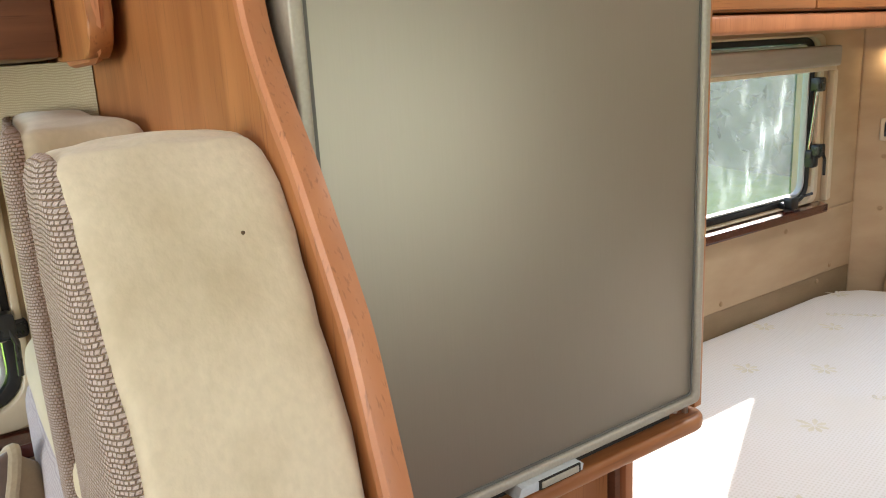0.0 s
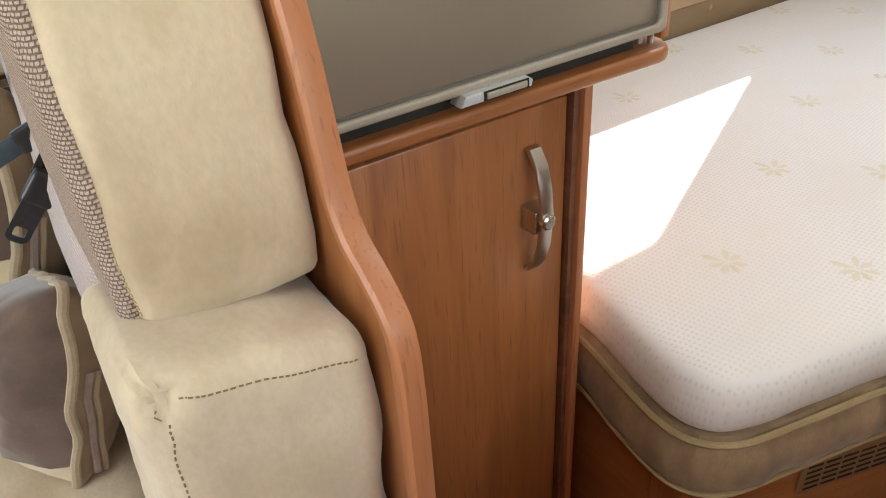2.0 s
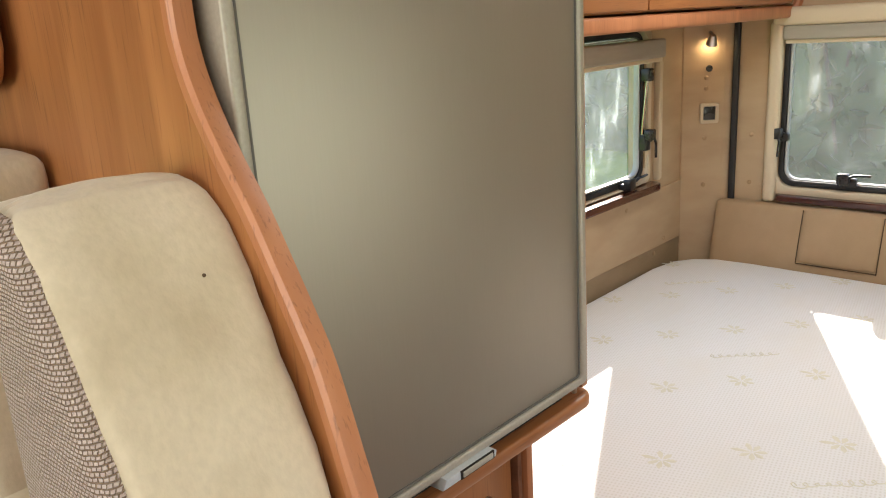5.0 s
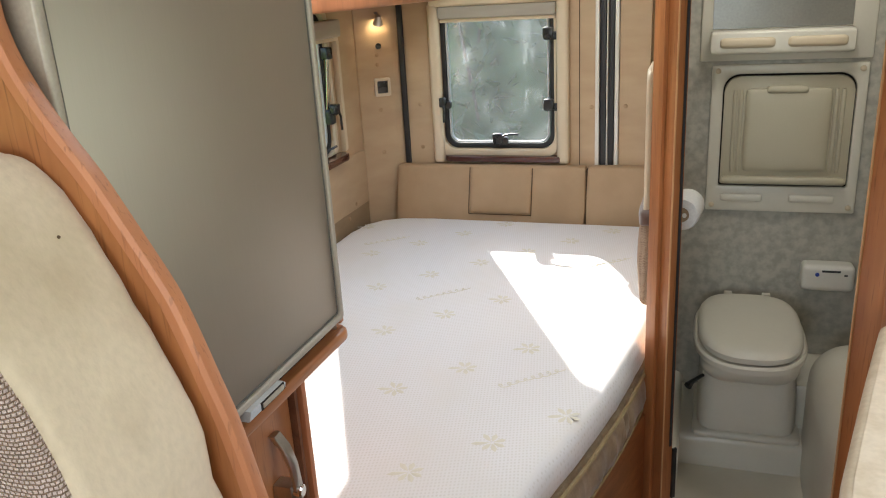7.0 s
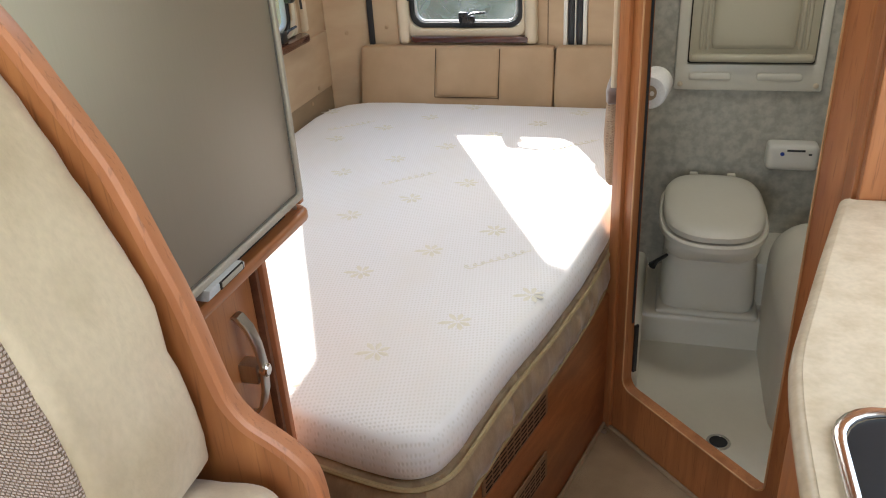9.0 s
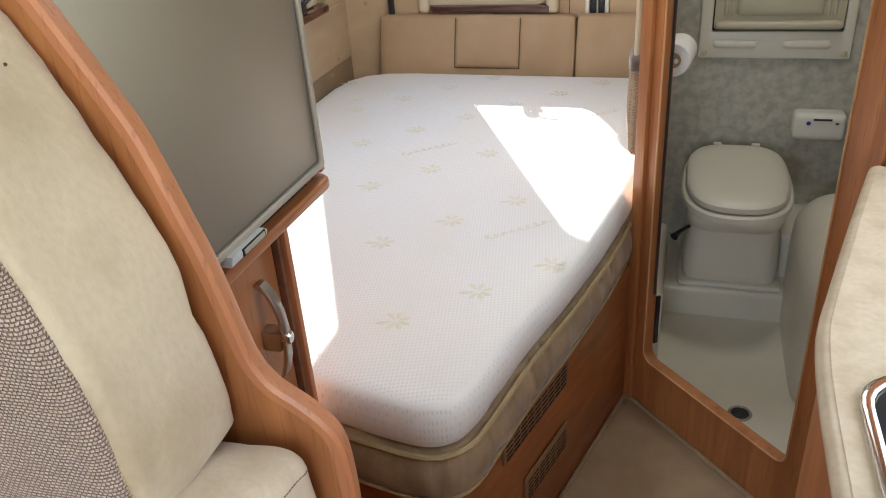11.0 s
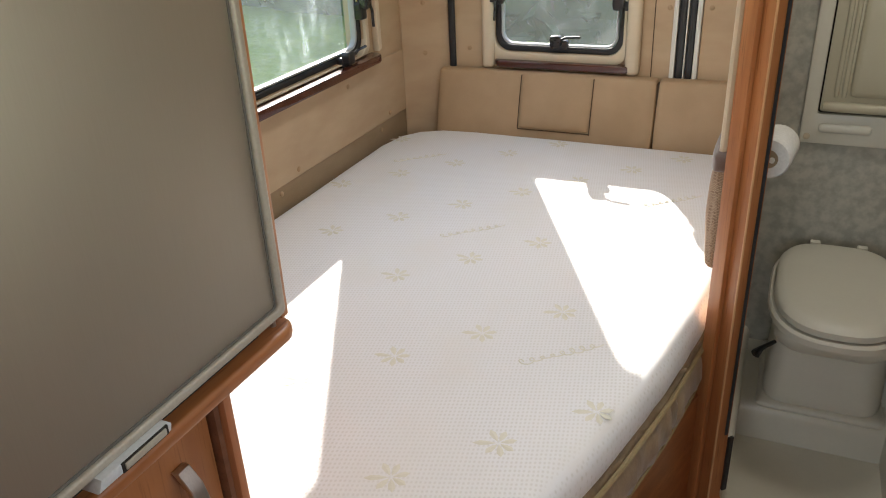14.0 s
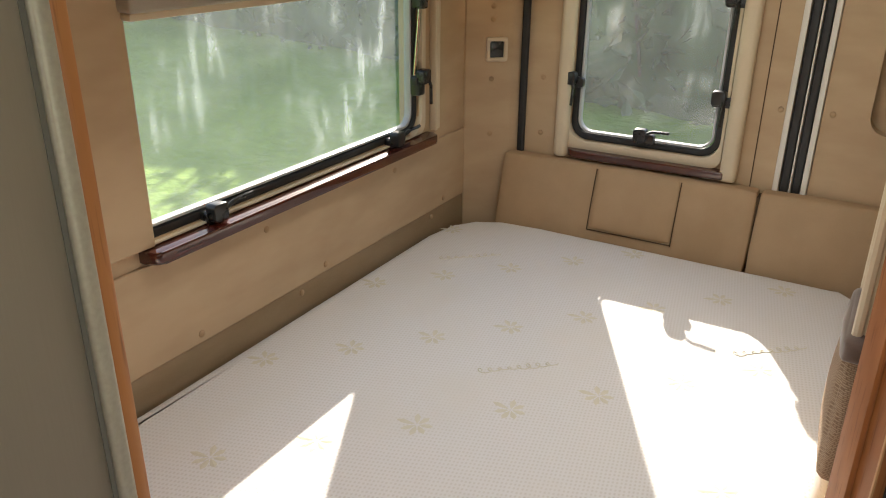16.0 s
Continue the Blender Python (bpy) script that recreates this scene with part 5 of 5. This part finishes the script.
KT = [(p.x, p.y) for p in cor] + [(0.627, -1.2), (RIGHT - 0.002, -1.2), (RIGHT - 0.002, 0.383)]
SINK = rounded(0.648, 0.950, -0.56, -0.142, 0.055, 6)
bm = prism(KT, xy, 0.870, 0.899, 0.004, 2)
part("slab", bm, laminate, top)
part("front_edge", tube([(p.x + 0.002, p.y, 0.8845) for p in cor] + [(0.629, -0.8, 0.8845), (0.629, -1.2, 0.8845)], 0.0142, 12), laminate, top, "rounded cream front edge")
snk = thing("sink", (0.81, -0.35, 0.9), "inset sink with a polished steel rim and black cover", "sink")
part("rim", ring(SINK, rounded(0.660, 0.938, -0.548, -0.154, 0.046, 6), xy, 0.899, 0.9055, 0.0025, 2), chrome, snk, "polished steel rim")
part("cover", prism(rounded(0.661, 0.937, -0.547, -0.155, 0.045, 6), xy, 0.8992, 0.9012), black_bowl, snk, "black glass cover")
structure("kitchen_end_panel", box(0.772, RIGHT - 0.001, 0.386, 0.406, 0.0, ROOF, 0.002), wood_z, "cherry end panel between kitchen and washroom", "panel")
structure("kitchen_end_edge", box(0.766, 0.786, 0.408, 0.47, 0.0, ROOF, 0.003), wood_z, "cherry corner strip beside the washroom doorway", "panel")
fl_stud = solo("floor_stud", lathe([(0.008, 0), (0.008, 0.002), (0.004, 0.0035)], 12), brushed, "small steel carpet stud on the floor", "stud")
fl_stud.matrix_basis = pose(0.388, 0.862, 0.0)
structure("carpet_edge", tube([(0.178, 0.105, 0.004), (0.386, 0.890, 0.004), (0.408, 0.876, 0.004), (0.70, 0.576, 0.004)], 0.006, 6), carpet, "bound edge of the carpet", "trim")

# ---- outside ----
def field(x, y):
    return -0.55 + 0.10 * noise.noise(Vector((x * 0.12, y * 0.12, 0))) + max(0.0, -x - 6) * 0.05


bm = bmesh.new()
xs = [-900, -300, -120, -60, -40, -30, -24, -20, -17, -14, -12, -10, -8, -6, -4, -2, 0, 3, 8, 20, 60, 300, 900]
grid = [[bm.verts.new((x, y, field(x, y) if abs(x) < 70 and abs(y) < 70 else (2.0 if x < 0 else -0.5))) for y in [-900, -300, -60, -30, -20, -14, -10, -7, -5, -3, -1, 1, 3, 5, 8, 12, 20, 30, 60, 300, 900]] for x in xs]
for p, q in zip(grid, grid[1:]):
    for k in range(len(p) - 1):
        bm.faces.new((p[k], q[k], q[k + 1], p[k + 1]))
structure("ground", bm, grass_mat, "sunlit meadow grass outside the van", "grass")


def hedge(name, a, b, height, depth, count, seed):
    """A run of leafy clumps on twigs."""
    r = random.Random(seed)
    a, b = Vector(a), Vector(b)
    along = b - a
    side = Vector((-along.y, along.x, 0)).normalized()
    h = thing(name, a.lerp(b, 0.5), "dark green leafy hedge outside the van", "hedge", kind="stuff")
    bm = bmesh.new()
    for _ in range(count // 60):
        p = a + along * r.random() + side * r.uniform(-depth, depth) * 0.4
        t = p + Vector((r.uniform(-0.4, 0.4), r.uniform(-0.4, 0.4), height * r.uniform(0.6, 1.1)))
        tube([p, p.lerp(t, 0.5) + Vector((r.uniform(-0.1, 0.1), 0, 0)), t], 0.03, 5, bm=bm, taper=[1, 0.7, 0.3])
    part("twigs", bm, bark_mat, h)
    # lumpy solid core, added to keep sky light from showing between leaves
    n = int(along.length * 2)
    bm = bmesh.new()
    prof = [(-0.75, 0.0), (-0.8, 0.35), (-0.6, 0.7), (-0.2, 0.84), (0.2, 0.84), (0.6, 0.7), (0.8, 0.35), (0.75, 0.0)]
    rows = []
    for k in range(n + 1):
        c = a + along * k / n
        rows.append([bm.verts.new(c + side * depth * s * (0.8 + 0.5 * noise.noise(Vector((k * 0.6, s * 3, seed)))) + Vector((0, 0, height * q * (0.9 + 0.35 * noise.noise(Vector((k * 0.45, s, seed + 7))))))) for s, q in prof])
    for p, q in zip(rows, rows[1:]):
        for m in range(len(prof) - 1):
            bm.faces.new((p[m], p[m + 1], q[m + 1], q[m]))
    part("sky_block_core", bm, leaf_mat, h)
    verts, faces = [], []
    for _ in range(count):
        u = r.random()
        top = height * (0.8 + 0.3 * noise.noise(Vector((u * along.length * 0.8, seed, 0))))
        z = top * r.random() ** 0.7
        p = a + along * u + side * r.uniform(-depth, depth) * (1 - 0.5 * z / max(top, 0.1)) + Vector((0, 0, z))
        d, e = Vector((r.gauss(0, 1), r.gauss(0, 1), r.gauss(0, 1))).normalized(), Vector((r.gauss(0, 1), r.gauss(0, 1), r.gauss(0, 1)))
        e = (e - d * e.dot(d)).normalized()
        s = r.uniform(0.07, 0.16)
        k = len(verts)
        f = d.cross(e) * s * 0.18
        verts += [p - d * s, p + e * s * 0.45 + f, p + d * s, p - e * s * 0.45 + f]
        faces += [(k, k + 1, k + 2), (k, k + 2, k + 3)]
    me = bpy.data.meshes.new("leaves")
    o = ORIGIN[h]
    me.from_pydata([v - o for v in verts], [], faces)
    me.materials.append(leaf_mat)
    ob = new("leaves", me)
    ob.parent = h


hedge("hedge", (-22.0, 12.0, -0.6), (-3, 10.0, -0.6), 4.3, 1.1, 17000, 5)
hedge("hedge", (-3.5, 9.0, -0.6), (7, 8.5, -0.6), 3.5, 0.9, 9000, 6)
hedge("hedge", (-15.0, 0.0, 0.0), (-14.0, 14.0, 0.0), 2.6, 1.0, 12000, 8)
hedge("hedge", (-22, -26, 0.2), (-22, -2, 0.2), 3.2, 1.0, 9000, 9)
